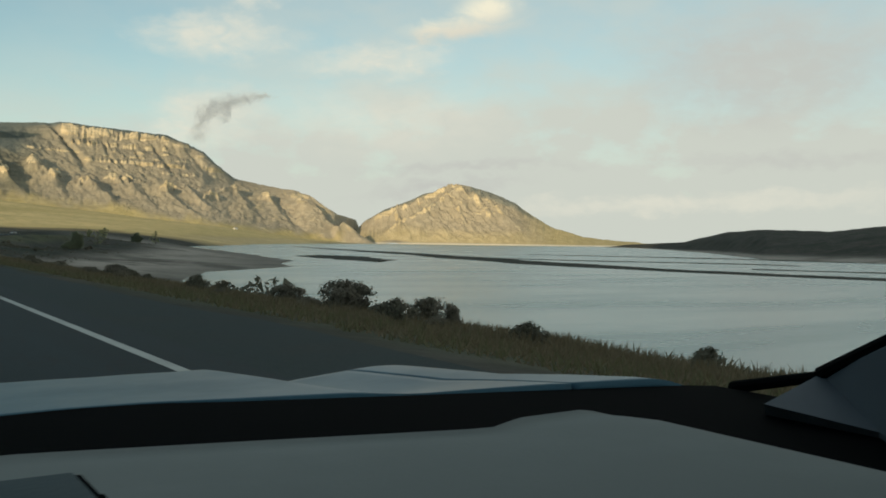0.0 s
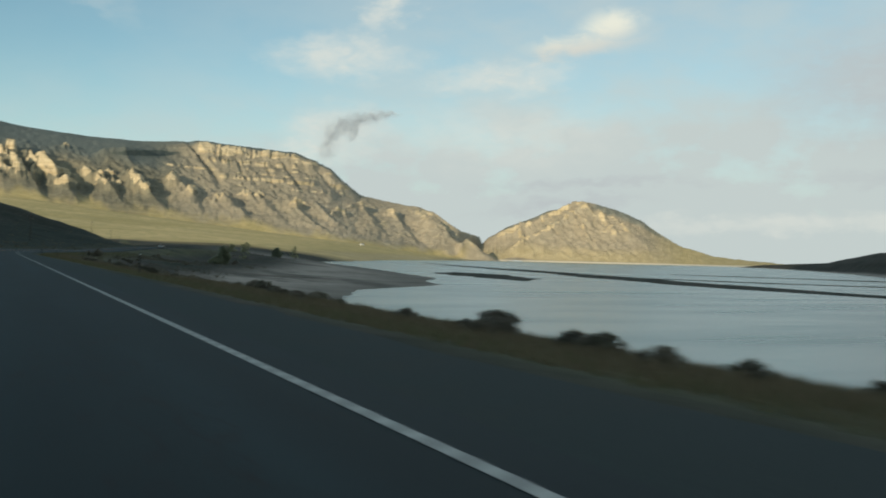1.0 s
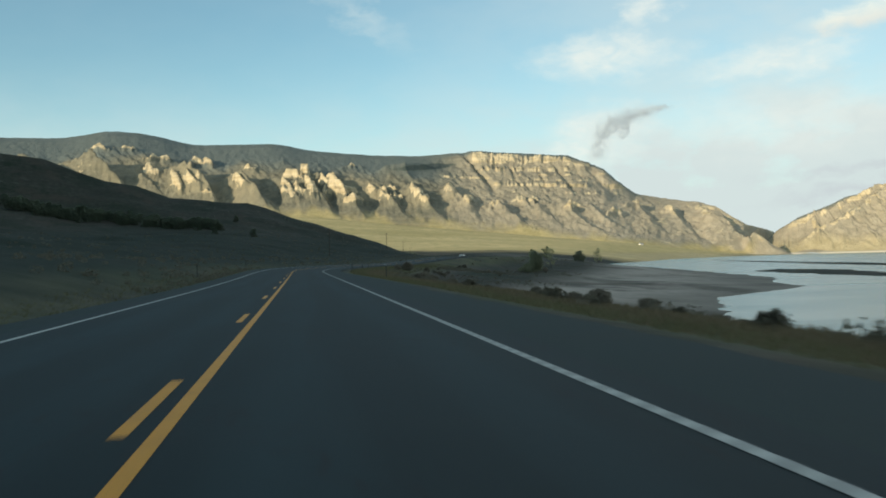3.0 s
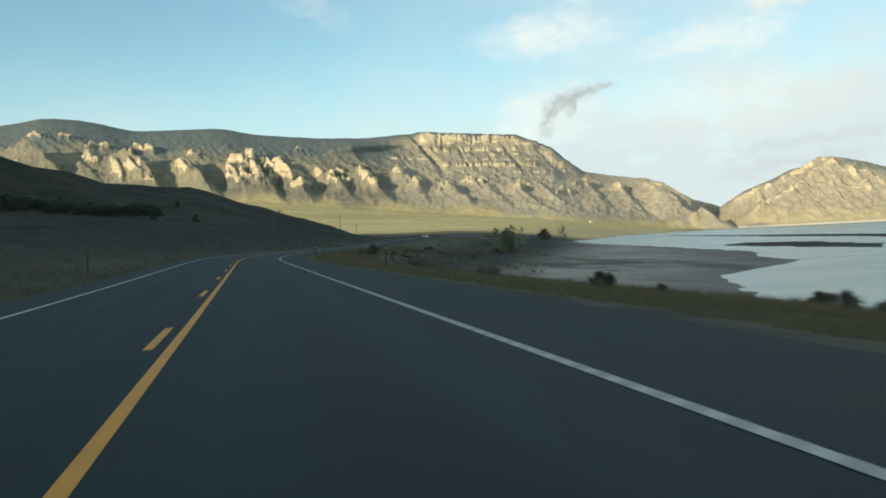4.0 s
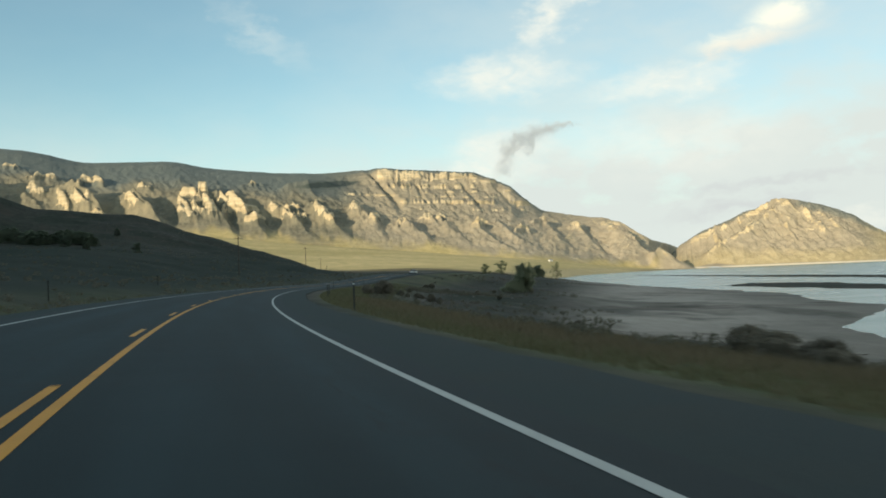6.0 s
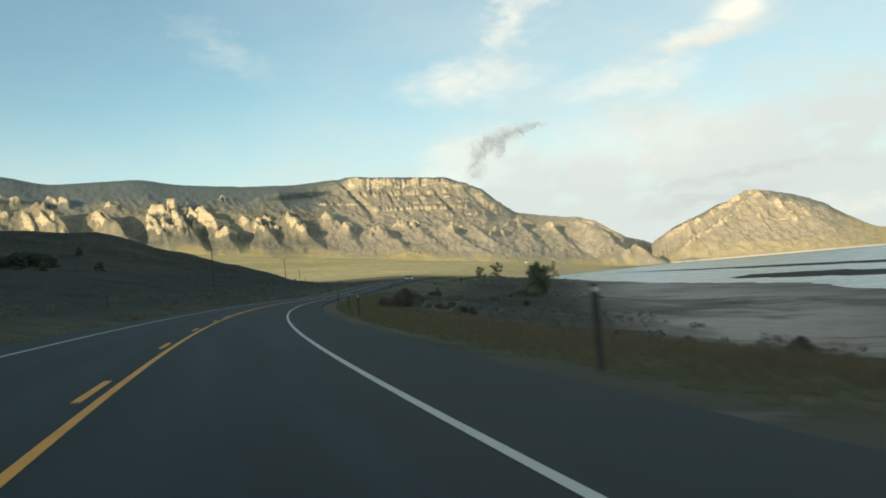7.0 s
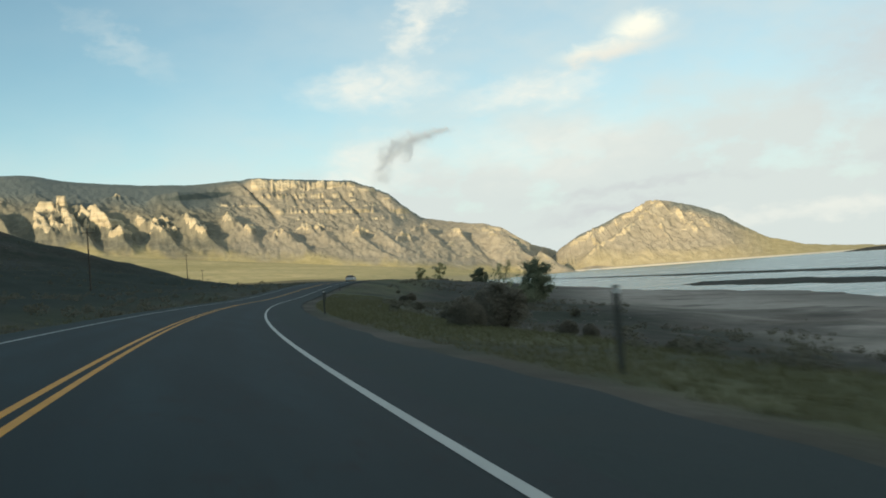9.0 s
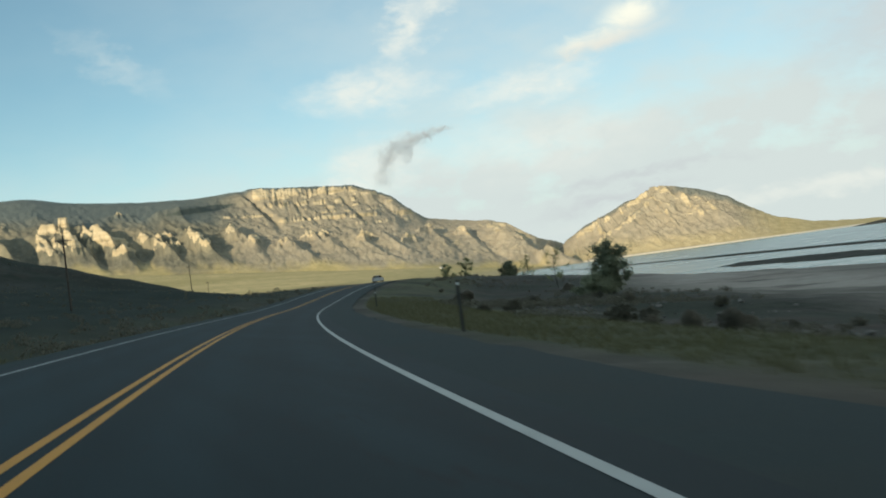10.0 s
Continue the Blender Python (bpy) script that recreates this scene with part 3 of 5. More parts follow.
        z = z - deep * (1 - ease(d, 0, 1.3)) * ease(f, -.1, .1) * (1 - ease(f, .7, 1.1))
    # swell added on the plateau so that its shadow darkens the slope behind
    z = z + 40 * np.exp(-((A - 6.6 - .9 * warp) / 1.7) ** 4 - ((EL - 5.66 - .05 * (A - 7)) / .13) ** 2)
    # rough ground between
    env = ease(T, 0.02, 0.22) * (1 - ease(T, .5 + .35 * massif, .7 + .28 * massif))
    lean = A + 1.5 * EL
    crag = ridged(lean / 1.1 + 0.8 * warp, EL / 0.9 + warp, 5, 0.55)
    z = z + (crag - 0.62) * (20 * west + 22 * massif + 22 * low) * env
    z = z + (fbm(A / 0.30, T * 18, 4) - 0.5) * (13 - 8 * west * ease(T, .45, .7)) * ease(T, 0, 0.15) * (1 - 0.6 * ease(T, .85, 1))
    knob = ridged((A + 0.8 * EL) / 0.42 + 0.5 * warp2, EL / 0.34 - 0.2 * A, 4, 0.6)
    z = z + (knob - 0.6) * 15 * env * (0.45 + 0.55 * ease(crest, 8, 40))
    EL = np.degrees(np.arctan2(z - EYE, rho))
    # strata: thin broken ledges on the upper slopes, and the columns of the rim
    rock = 0.34 * ease(crag, 0.74, 0.92) * env + 0.42 * ease(knob, 0.72, 0.88) * env * ease(crest, 10, 45)
    dip = EL + 0.045 * (A - 12) + 0.16 * warp2
    for level, thin, high, seed, cut, a0, a1 in ((5.60, .075, 12, 2, .46, 11.2, 17.4), (5.30, .035, 5, 9, .58, 11.4, 19.4), (5.06, .04, 5, 14, .50, 8.6, 12.4), (4.98, .035, 5, 18, .58, 12.6, 20.4),
                                                 (4.64, .055, 9, 21, .47, 11.9, 20.6), (5.95, .05, 7, 27, .54, 15.5, 19.2), (4.2, .035, 5, 31, .59, 12, 21)):
        gaps = ease(fbm(A / 0.42 + seed, dip * 0.4 + seed, 5, 0.62), cut - .03, cut + .04) * ease(A, a0, a0 + .5) * (1 - ease(A, a1 - .6, a1))
        z = z + high * gaps * (ease(dip, level - thin, level) - ease(dip, level + .02, level + .4))
        rock = np.maximum(rock, gaps * ease(dip, level - 1.5 * thin, level - thin) * (1 - ease(dip, level + .4 * thin, level + thin)))
    column = ridged(A / 0.30 + 0.3 * warp2, EL * 0.25, 3)
    edge = ease(A, 10.6, 11.2) * (1 - ease(A, 16.9, 17.3))
    foot = 6.12 + 0.5 * (fbm(A / .7 + 2, A * 0 + 5, 3) - .5) - 0.045 * (A - 11) - 0.22 * ease(np.abs(A - 11.1), .6, .0) + 0.14 * warp2
    cliff = edge * ease(EL, foot - .1, foot + .02) * (1 - ease(T, .895, .93))
    z = z + (column - 0.55) * 38 * cliff
    rock = np.maximum(rock, cliff * ease(column + .8 * warp2 + .5 * (fbm(A / .9 + 4, A * 0, 3) - .5), .47, .62))
    # pale outcrops: bearing, height, half width, half height, density
    outcrops = [(-7.0, 5.15, 1.0, .55, .5), (-5.6, 4.4, .4, .16, .8), (-9.0, 5.75, .35, .26, .8), (-5.9, 6.25, .75, .2, .9), (-11.7, 7.02, .5, .09, .9), (-10.3, 7.02, .6, .11, .8),
                (-8.4, 6.42, .9, .07, .8), (-3.9, 5.15, .6, .34, .5), (-2.95, 5.9, .5, .1, .9), (-.1, 4.55, 1.3, .55, 1.0), (1.8, 5.0, .85, .42, 1.0), (2.4, 4.4, 1.1, .42, .95),
                (3.3, 3.8, .7, .28, .7), (4.6, 4.5, .5, .28, .95), (5.7, 3.95, .8, .28, .7), (5.6, 4.5, .55, .12, .8), (3.3, 5.95, .5, .05, .9)]
    outcrops += [(7.2, 4.35, .36, .4, .85), (7.9, 3.75, .4, .2, .7), (9.4, 4.3, .5, .4, .5), (10.6, 3.65, .5, .22, .8), (14.4, 3.55, 1.0, .13, .7), (12.4, 3.4, .5, .2, .45),
                 (17.2, 3.15, .5, .2, .6), (19.7, 2.65, .5, .18, .7), (21.1, 3.15, .7, .14, .8), (23.1, 2.85, .5, .2, .8), (25.2, 2.85, .7, .2, .8), (19.9, 4.2, .8, .08, .7), (19.1, 5.1, .5, .06, .8)]
    flute = ridged((A + .35 * EL) / 0.27 + 1.2 * warp2, EL * 1.5 + warp, 4, .55)
    rng = np.random.default_rng(23)
    tooth, chalk = A * 0, A * 0
    for ca, ce, ra, re, much in outcrops:
        count = max(1, int(round(ra / 0.5)))
        for j in range(count):
            # each crag is a buttress that widens downhill from its tip
            k = rng.uniform(-1, 1, 5)
            tip, toe = ce + re * (0.8 + 0.35 * k[0]), ce - re * (0.9 + 0.3 * k[1])
            mid = ca + ra * (0.85 * ((2 * j + 1) / count - 1)) + 0.10 * k[2]
            wide = ra / count * (1.3 + 0.3 * k[3]) + 0.08
            u = (tip - EL) / (tip - toe)
            side = A - mid + 0.45 * (EL - ce) + 0.55 * warp2 + 0.25 * (torn - .5)
            across = np.clip(1 - np.abs(side) / (wide * (0.25 + 0.95 * np.clip(u + .5 * (torn - .5), 0, 1.2))), 0, 1)
            rise = across * ease(u, -.08, .12) * (1 - ease(u, .8, 1.25)) * (0.85 + 0.15 * k[4])
            tooth = np.maximum(tooth, rise * min(1.0, 0.45 + re))
            chalk = np.maximum(chalk, rise * (0.55 + 0.45 * much))
    body = ease(tooth, 0.0, 0.2)
    tooth = tooth * (1 - ease(T, .55, .75) * (1 - west))
    z = z + 34 * tooth ** .8 + body * 24 * (flute - .5) * (1 - ease(T, .6, .8))
    rock = np.maximum(rock, ease(chalk + .9 * (torn - .5) + .5 * (flute - .5), .27, .60) * ease(chalk, .02, .15))
    # the wall and the free-standing pinnacle on the crest of the longest spur
    for fa, fe, wa, we, high in ((-.45, 5.5, .5, .13, 24), (.36, 5.48, .29, .17, 46)):
        q = np.maximum(np.abs((A - fa) / wa), np.abs((EL - fe) / we)) + .5 * (torn - .5)
        z = z + (1 - ease(q, 0.65, 1.0)) * high
        rock = np.maximum(rock, 1 - ease(q, .9, 1.25))
    # pale rock spread over the tail, standing in for haze and fuller sun
    rock = np.maximum(rock, ease(A, 18, 23) * (0.15 + 0.4 * ease(crag, .66, .88)))
    wood = (west + .6 * low * (1 - ease(A, 11, 13))) * ease(T + 0.2 * warp, 0.40, 0.60) * (1 - rock) + massif * ease(T, .90, .93)
    # outline of the shadow that is painted on the plateau
    plateau_shadow = ease(1.15 - ((A - 7.9) / 2.1) ** 2 - ((EL - 5.88 - .05 * (A - 8)) / .2) ** 2 + 1.0 * (torn - .5), .1, .6)
    plain = 1 - ease(T + 0.22 * (fbm(A / 0.9, T * 6, 4) - .5) + 0.0022 * crest, -0.02, 0.13)
    # the canyon that cuts the tail off from the round mountain
    brink = 4300 + (A - 27.7) * 420 + 110 * warp2
    talus = WATER - 6 + (np.interp(A, [27, 27.7, 28.3, 29, 29.9, 30.6], [158, 134, 92, 48, 10, 0]) * (1 + .3 * warp2)) * ease(T, -.03, .1) * (1 - ease(T, .12, .32))
    z = z * (1 - canyon) + (talus + np.maximum(z - talus, 0) * ease(rho, brink, brink + 200)) * canyon
    strand = (1 - ease(z, WATER + 6, WATER + 9)) * ease(A, 20, 23) * (1 - canyon)
    plain = plain * (1 - strand) * (1 - canyon)
    x, y = polar(A, rho)
    ob = from_arrays("mountain_range", np.stack([x, y, z], -1).reshape(-1, 3), grid_faces(len(t), len(az)), MAT["mountain"])
    for k2, m in (("rock", np.clip(rock, 0, 1)), ("wood", np.clip(wood, 0, 1)), ("plateau_shadow", plateau_shadow), ("plain", np.clip(plain, 0, 1)),
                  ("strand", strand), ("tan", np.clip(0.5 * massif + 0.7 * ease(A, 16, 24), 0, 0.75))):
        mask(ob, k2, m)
    return tagged(ob, "long sunlit mountain range with pale limestone cliff ledges", "mountain", kind="structure")


def make_round_mountain():
    """A dome with a cliffed crest on its shoulder, a second ridge in front of it and a smooth apron."""
    sky_az = [27, 28.6, 29.2, 30.3, 31.3, 32.1, 32.9, 33.8, 34.6, 35.28, 36.26, 37.14, 38.0, 38.8, 39.95, 41.15, 43.2, 45.4, 48, 52]
    sky_el = [-.6, .7, 1.3, 1.97, 2.37, 2.68, 3.07, 3.27, 3.58, 3.71, 3.5, 3.24, 2.94, 2.56, 1.75, 1.05, .45, .22, .05, -.3]
    az = np.linspace(27.2, 52, 760)
    t = np.linspace(-0.1, 1.15, 210)
    A, T = np.meshgrid(az, t)
    near = 4380 + 50 * (1 - ease(A, 30.8, 32.5))
    rho = near + (4800 - near) * T
    z1 = 4800 * np.tan(np.radians(np.interp(A, sky_az, sky_el)))
    z1 = z1 + 7 * (fbm(A / .3, A * 0 + 2, 4) - .5)
    tall = np.clip((z1 + 12) / 300, 0, 1)
    form = np.interp(T, [-.1, 0, .06, .4, .75, .9, 1, 1.15], [-.03, 0, .03, .34, .74, .91, 1, .9])
    z = WATER + (z1 - WATER) * form
    EL = np.degrees(np.arctan2(z, rho))
    warp, warp2 = fbm(A / 1.1, EL / .7, 4) - .5, fbm(A / .4 + 5, EL / .3, 4) - .5
    # ridges: bearing and height of head and toe, width above and below the crest, relief in metres
    ridges = [(35.2, 3.38, 29.3, 1.05, .30, .55, 34), (35.5, 3.15, 30.3, .05, .45, 1.2, 40), (36.0, 3.0, 37.7, 1.3, .3, .3, 24), (36.9, 2.9, 38.6, 1.2, .3, .5, 18), (34.9, 2.6, 35.7, 1.2, .3, .4, 20), (31.2, 1.9, 31.6, .3, .4, .4, 24),
              (33.6, 1.7, 34.6, .5, .4, .6, 16), (37.6, 2.2, 39.6, .5, .5, .7, 14)]
    crest, high_rock = A * 0, A * 0
    for a0, e0, a1, e1, up, down, high in ridges:
        dx, dy = a1 - a0, (e1 - e0) * 1.0
        f = ((A - a0) * dx + (EL - e0) * dy) / (dx * dx + dy * dy)
        off = ((A - a0) * dy - (EL - e0) * dx) / math.hypot(dx, dy) * (1 if dx < 0 else -1) + .30 * warp + .22 * warp2
        across = np.clip(np.where(off < 0, 1 + off / down, 1 - off / up), 0, 1)
        ends = ease(f, -.08, .06) * (1 - ease(f, .8, 1.08))
        rise = high * across ** 1.2 * ends
        z = np.maximum(z, z + rise - .4 * crest)
        crest = np.maximum(crest, rise)
        high_rock = np.maximum(high_rock, ends * (1 - ease(np.abs(off + .06), .04, .2)) * ease(fbm(A / .35 + a0, EL / .3, 4), .40, .52) * min(1, high / 26))
    env = ease(T, .04, .2) * (1 - ease(T, .9, 1))
    crag = ridged((A + 1.1 * EL) / .55 + .6 * warp, EL / .42 + .5 * warp2, 4, .55)
    upper = ease(EL - .28 * np.abs(A - 35.3), .1, 1.3)
    z = z + (crag - .6) * (10 + 26 * upper) * env * tall
    z = z + (fbm(A / .22, EL / .18, 4) - .5) * 12 * tall * env
    rock = np.maximum(high_rock, .62 * upper * ease(crag, .62, .82) * (1 - ease(A, 37.5, 39)))
    # canyon wall on the near side: fluted pale rock
    wall = (1 - ease(A, 31.4, 31.9)) * ease(EL, .1, .4)
    z = z + wall * 16 * (ridged(A / .28, EL * .4, 3) - .5) * env
    rock = np.maximum(.75 * rock, .3 * wall)
    rock = np.maximum(rock, 0.06) * (1 - ease(A, 39, 42))
    wood = 0.8 * ease(T, .80, .90) * ease(A, 35.4, 36.2) * (1 - ease(A, 39.5, 41)) + .75 * ease(T, .88, .96) * (1 - ease(A, 34.2, 35)) * (1 - high_rock)
    # one darker oval patch on the recessed face, mixed in through this mask
    wood = np.maximum(wood, .7 * np.exp(-((A - 33.3) / .5) ** 2 - ((EL - 1.95) / .16) ** 2))
    plain = np.maximum(.75 * ease(A, 38.5, 42), .45 * (1 - ease(EL, .25, 1.0)) * (1 - rock)) * (T > .06)
    x, y = polar(A, rho)
    ob = from_arrays("round_mountain", np.stack([x, y, z], -1).reshape(-1, 3), grid_faces(len(t), len(az)), MAT["mountain"])
    for k, m in (("rock", np.clip(rock, 0, 1)), ("wood", np.clip(wood, 0, 1)), ("plain", plain), ("tan", A * 0 + 0.62), ("strand", 1 - ease(z, WATER + 5, WATER + 8))):
        mask(ob, k, m)
    return tagged(ob, "rounded sunlit rocky mountain beyond the water", "mountain", kind="structure")


def make_far_hill():
    """The low dark headland across the lake."""
    sky_az = [43, 44.6, 48.1, 50.7, 52.7, 56.1, 59.6, 66, 80, 110]
    sky_el = [-.25, -.02, .21, .86, 1.01, .91, 1.3, 1.6, 2.2, 2.6]
    shore_rho = [3900, 3600, 2000, 1250, 900, 830, 790, 740, 700, 700]
    az = np.linspace(43, 110, 420)
    t = np.linspace(-0.1, 1.5, 70)
    A, T = np.meshgrid(az, t)
    near = np.interp(A, sky_az, shore_rho)
    top = near * 1.0 + np.interp(A, [43, 50, 60], [260, 700, 700])
    rho = near + (top - near) * T
    z1 = top * np.tan(np.radians(np.interp(A, sky_az, sky_el))) + EYE
    form = np.interp(T, [-.1, 0, .12, .5, 1, 1.5], [-.08, 0, .10, .62, 1, .85])
    z = WATER - .1 + (z1 - WATER) * form + (fbm(A / .8, T * 5, 4) - .5) * 7 * ease(T, 0, .4) * (1 - .6 * ease(T, .8, 1))
    x, y = polar(A, rho, (1.0, -6.0))
    ob = from_arrays("far_hill", np.stack([x, y, z], -1).reshape(-1, 3), grid_faces(len(t), len(az)), MAT["earth"])
    for k, m in (("grass", T * 0), ("beach", 1 - ease(T, .05, .16)), ("plain", T * 0)):
        mask(ob, k, m)
    return tagged(ob, "low dark headland in shade across the water", "hill", kind="structure")


def make_shading_ridge():
    """Unseen high ground added behind the road to keep the near shore in evening shade."""
    s, t = np.linspace(0, 1, 90), np.linspace(-1, 1, 40)
    S, T = np.meshgrid(s, t)
    y = -4600 + S * 4560
    x = -1850 + T * 900 + 160 * (fbm(S * 6, S * 0, 3) - .5)
    high = (760 + 420 * (1 - ease(S, .675, .907))) * (1 - ease(S, .93, 1.0)) * (1 - np.abs(T)) ** 0.9 * (0.9 + .3 * fbm(S * 14, T * 2, 4))
    ob = from_arrays("mountain_ridge", np.stack([x, y, high + 4], -1).reshape(-1, 3), grid_faces(40, 90), MAT["mountain"])
    for k in ("rock", "wood", "plain", "tan", "strand"):
        mask(ob, k, S * 0 + (0.5 if k == "wood" else 0))
    return tagged(ob, "unseen mountain ridge added to shade the valley", "mountain", kind="structure")


def smoke_stuff(n):
    c = (0.64, 0.69, 0.76)
    face = n.add("ShaderNodeBsdfDiffuse", Color=c)
    thin = n.add("ShaderNodeBsdfTranslucent", Color=c)
    return n.add("ShaderNodeMixShader", _0=0.5, _1=face, _2=thin)


MAT["smoke"] = material("smoke", smoke_stuff)


def make_smoke():
    """Smoke that rises from behind the rim and bends over downwind, as a drift of small flakes."""
    rng = np.random.default_rng(41)
    # bearing, height, half width, half height, number of flakes
    puffs = [(18.7, 6.3, .40, .34, 900), (18.85, 6.9, .38, .46, 1300), (19.05, 7.5, .42, .44, 1900),
             (19.5, 8.0, .62, .42, 3000), (20.2, 8.35, .75, .40, 3600), (20.3, 7.7, .34, .36, 1000), (21.0, 8.62, .75, .30, 3200), (21.8, 8.8, .65, .21, 1900), (22.5, 8.88, .6, .13, 900)]
    verts = []
    for a, e, wa, we, count in puffs:
        count = 6 * count
        k = rng.normal(0, .68, (3, count))
        fa, fe = a + wa * k[0], e + we * k[1] + .10 * k[0] * wa
        fa, fe = fa + .45 * (fbm(fa / .6, fe / .6, 3) - .5), fe + .40 * (fbm(fa / .6 + 9, fe / .6, 3) - .5)
        far = 4740 + 130 * k[2]
        x, y = polar(fa, far)
        at = np.stack([x, y, far * np.tan(np.radians(fe))], 1)
        b, c = rng.normal(size=(2, count, 3)) * 0.42
        verts.append(np.stack([at - b, at + c, at + b, at - c], 1).reshape(-1, 3))
    v = np.concatenate(verts)
    ob = from_arrays("smoke", v, np.arange(len(v)).reshape(-1, 4), MAT["smoke"], smooth=False)
    return tagged(ob, "grey smoke plume drifting off the mountain rim", "smoke", kind="stuff")


make_smoke()
for maker in (make_range, make_round_mountain, make_far_hill, make_shading_ridge):
    maker()
# ---------------------------------------------------------------- plants
def leaves(lo, hi, rough=0.75):
    def build(n):
        r = n.add("ShaderNodeNewGeometry", out="Random Per Island")
        o = n.add("ShaderNodeObjectInfo", out="Random")
        c = n.mix(n.math("MULTIPLY", n.math("ADD", r, o), 0.5), lo, hi)
        face = n.add("ShaderNodeBsdfPrincipled", Base_Color=c, Roughness=rough, Specular_IOR_Level=0.2)
        thin = n.add("ShaderNodeBsdfTranslucent", Color=c)
        return n.add("ShaderNodeMixShader", _0=0.42, _1=face, _2=thin)
    return build


def bark(n):
    p = place(n)
    g = n.noise(n.mapped(p, (9, 9, 1.5)), 1.0, 5.0, 0.7)
    return surface(n, n.mix(n.step(g, 0.35, 0.7), (0.045, 0.036, 0.028), (0.12, 0.10, 0.08)), 0.9, bump=g, strength=0.6, distance=0.02)


def stone(n):
    p = place(n)
    g = n.noise(p, 2.3, 6.0, 0.7)
    r = n.add("ShaderNodeNewGeometry", out="Random Per Island")
    c = n.mix(r, (0.15, 0.14, 0.125), (0.27, 0.25, 0.225))
    return surface(n, n.mix(n.step(g, 0.4, 0.72, 0.0, 0.7), c, (0.12, 0.105, 0.09)), 0.92, bump=g, strength=0.7, distance=0.05)


MAT["juniper"] = material("juniper", leaves((0.165, 0.188, 0.128), (0.330, 0.345, 0.225)))
# darker copy of the juniper leaves, with the hillside's shade in its colour
MAT["shaded_juniper"] = material("shaded_juniper", leaves((0.075, 0.102, 0.074), (0.150, 0.180, 0.122)))
MAT["willow"] = material("willow", leaves((0.280, 0.290, 0.150), (0.480, 0.470, 0.260)))
MAT["sagebrush"] = material("sagebrush", leaves((0.110, 0.106, 0.080), (0.220, 0.204, 0.150)))
MAT["greasewood"] = material("greasewood", leaves((0.150, 0.138, 0.110), (0.300, 0.268, 0.205)))
MAT["verge_grass"] = material("verge_grass", leaves((0.082, 0.088, 0.042), (0.190, 0.178, 0.100)))
MAT["dry_grass"] = material("dry_grass", leaves((0.135, 0.110, 0.068), (0.270, 0.215, 0.138)))
MAT["bark"] = material("bark", bark)
MAT["stone"] = material("stone", stone)


def height(x, y):
    return float(land(np.array([float(x)]), np.array([float(y)]))[0][0])


def leaf_cloud(rng, clumps, count, size):
    """Triangles scattered through clumps of (x, y, z, radius), denser towards their shells."""
    clumps = np.asarray(clumps, float)
    weight = clumps[:, 3] ** 2
    k = rng.choice(len(clumps), count, p=weight / weight.sum())
    way = rng.normal(size=(count, 3))
    way /= np.linalg.norm(way, axis=1)[:, None]
    at = clumps[k, :3] + way * (clumps[k, 3] * np.abs(rng.normal(0, 0.62, count)))[:, None] * (1, 1, 0.8)
    a, b = rng.normal(size=(2, count, 3))
    a = a / np.linalg.norm(a, axis=1)[:, None]
    b = np.cross(a, b)
    b = b / np.linalg.norm(b, axis=1)[:, None]
    s = size * rng.uniform(0.6, 1.4, count)[:, None]
    verts = np.stack([at - a * s, at + a * s * 0.2 + b * s * 0.55, at + a * s, at - a * s * 0.1 - b * s * 0.55], 1)
    return verts.reshape(-1, 3), np.arange(count * 4).reshape(-1, 4)


def limb(bm, a, b, ra, rb, sides=6, bend=1.0):
    """A tapered branch between two places."""
    a, b = Vector(a), Vector(b)
    q = (b - a).to_track_quat("Z", "Y").to_matrix()
    rings = []
    for p, r in ((a, ra), (a.lerp(b, 0.5) + Vector((0.04, 0.03, 0)) * (b - a).length * bend, (ra + rb) / 2), (b, rb)):
        rings.append([bm.verts.new(p + q @ Vector((r * math.cos(6.2832 * i / sides), r * math.sin(6.2832 * i / sides), 0))) for i in range(sides)])
    for lo, hi in zip(rings, rings[1:]):
        for i in range(sides):
            bm.faces.new((lo[i], lo[(i + 1) % sides], hi[(i + 1) % sides], hi[i]))


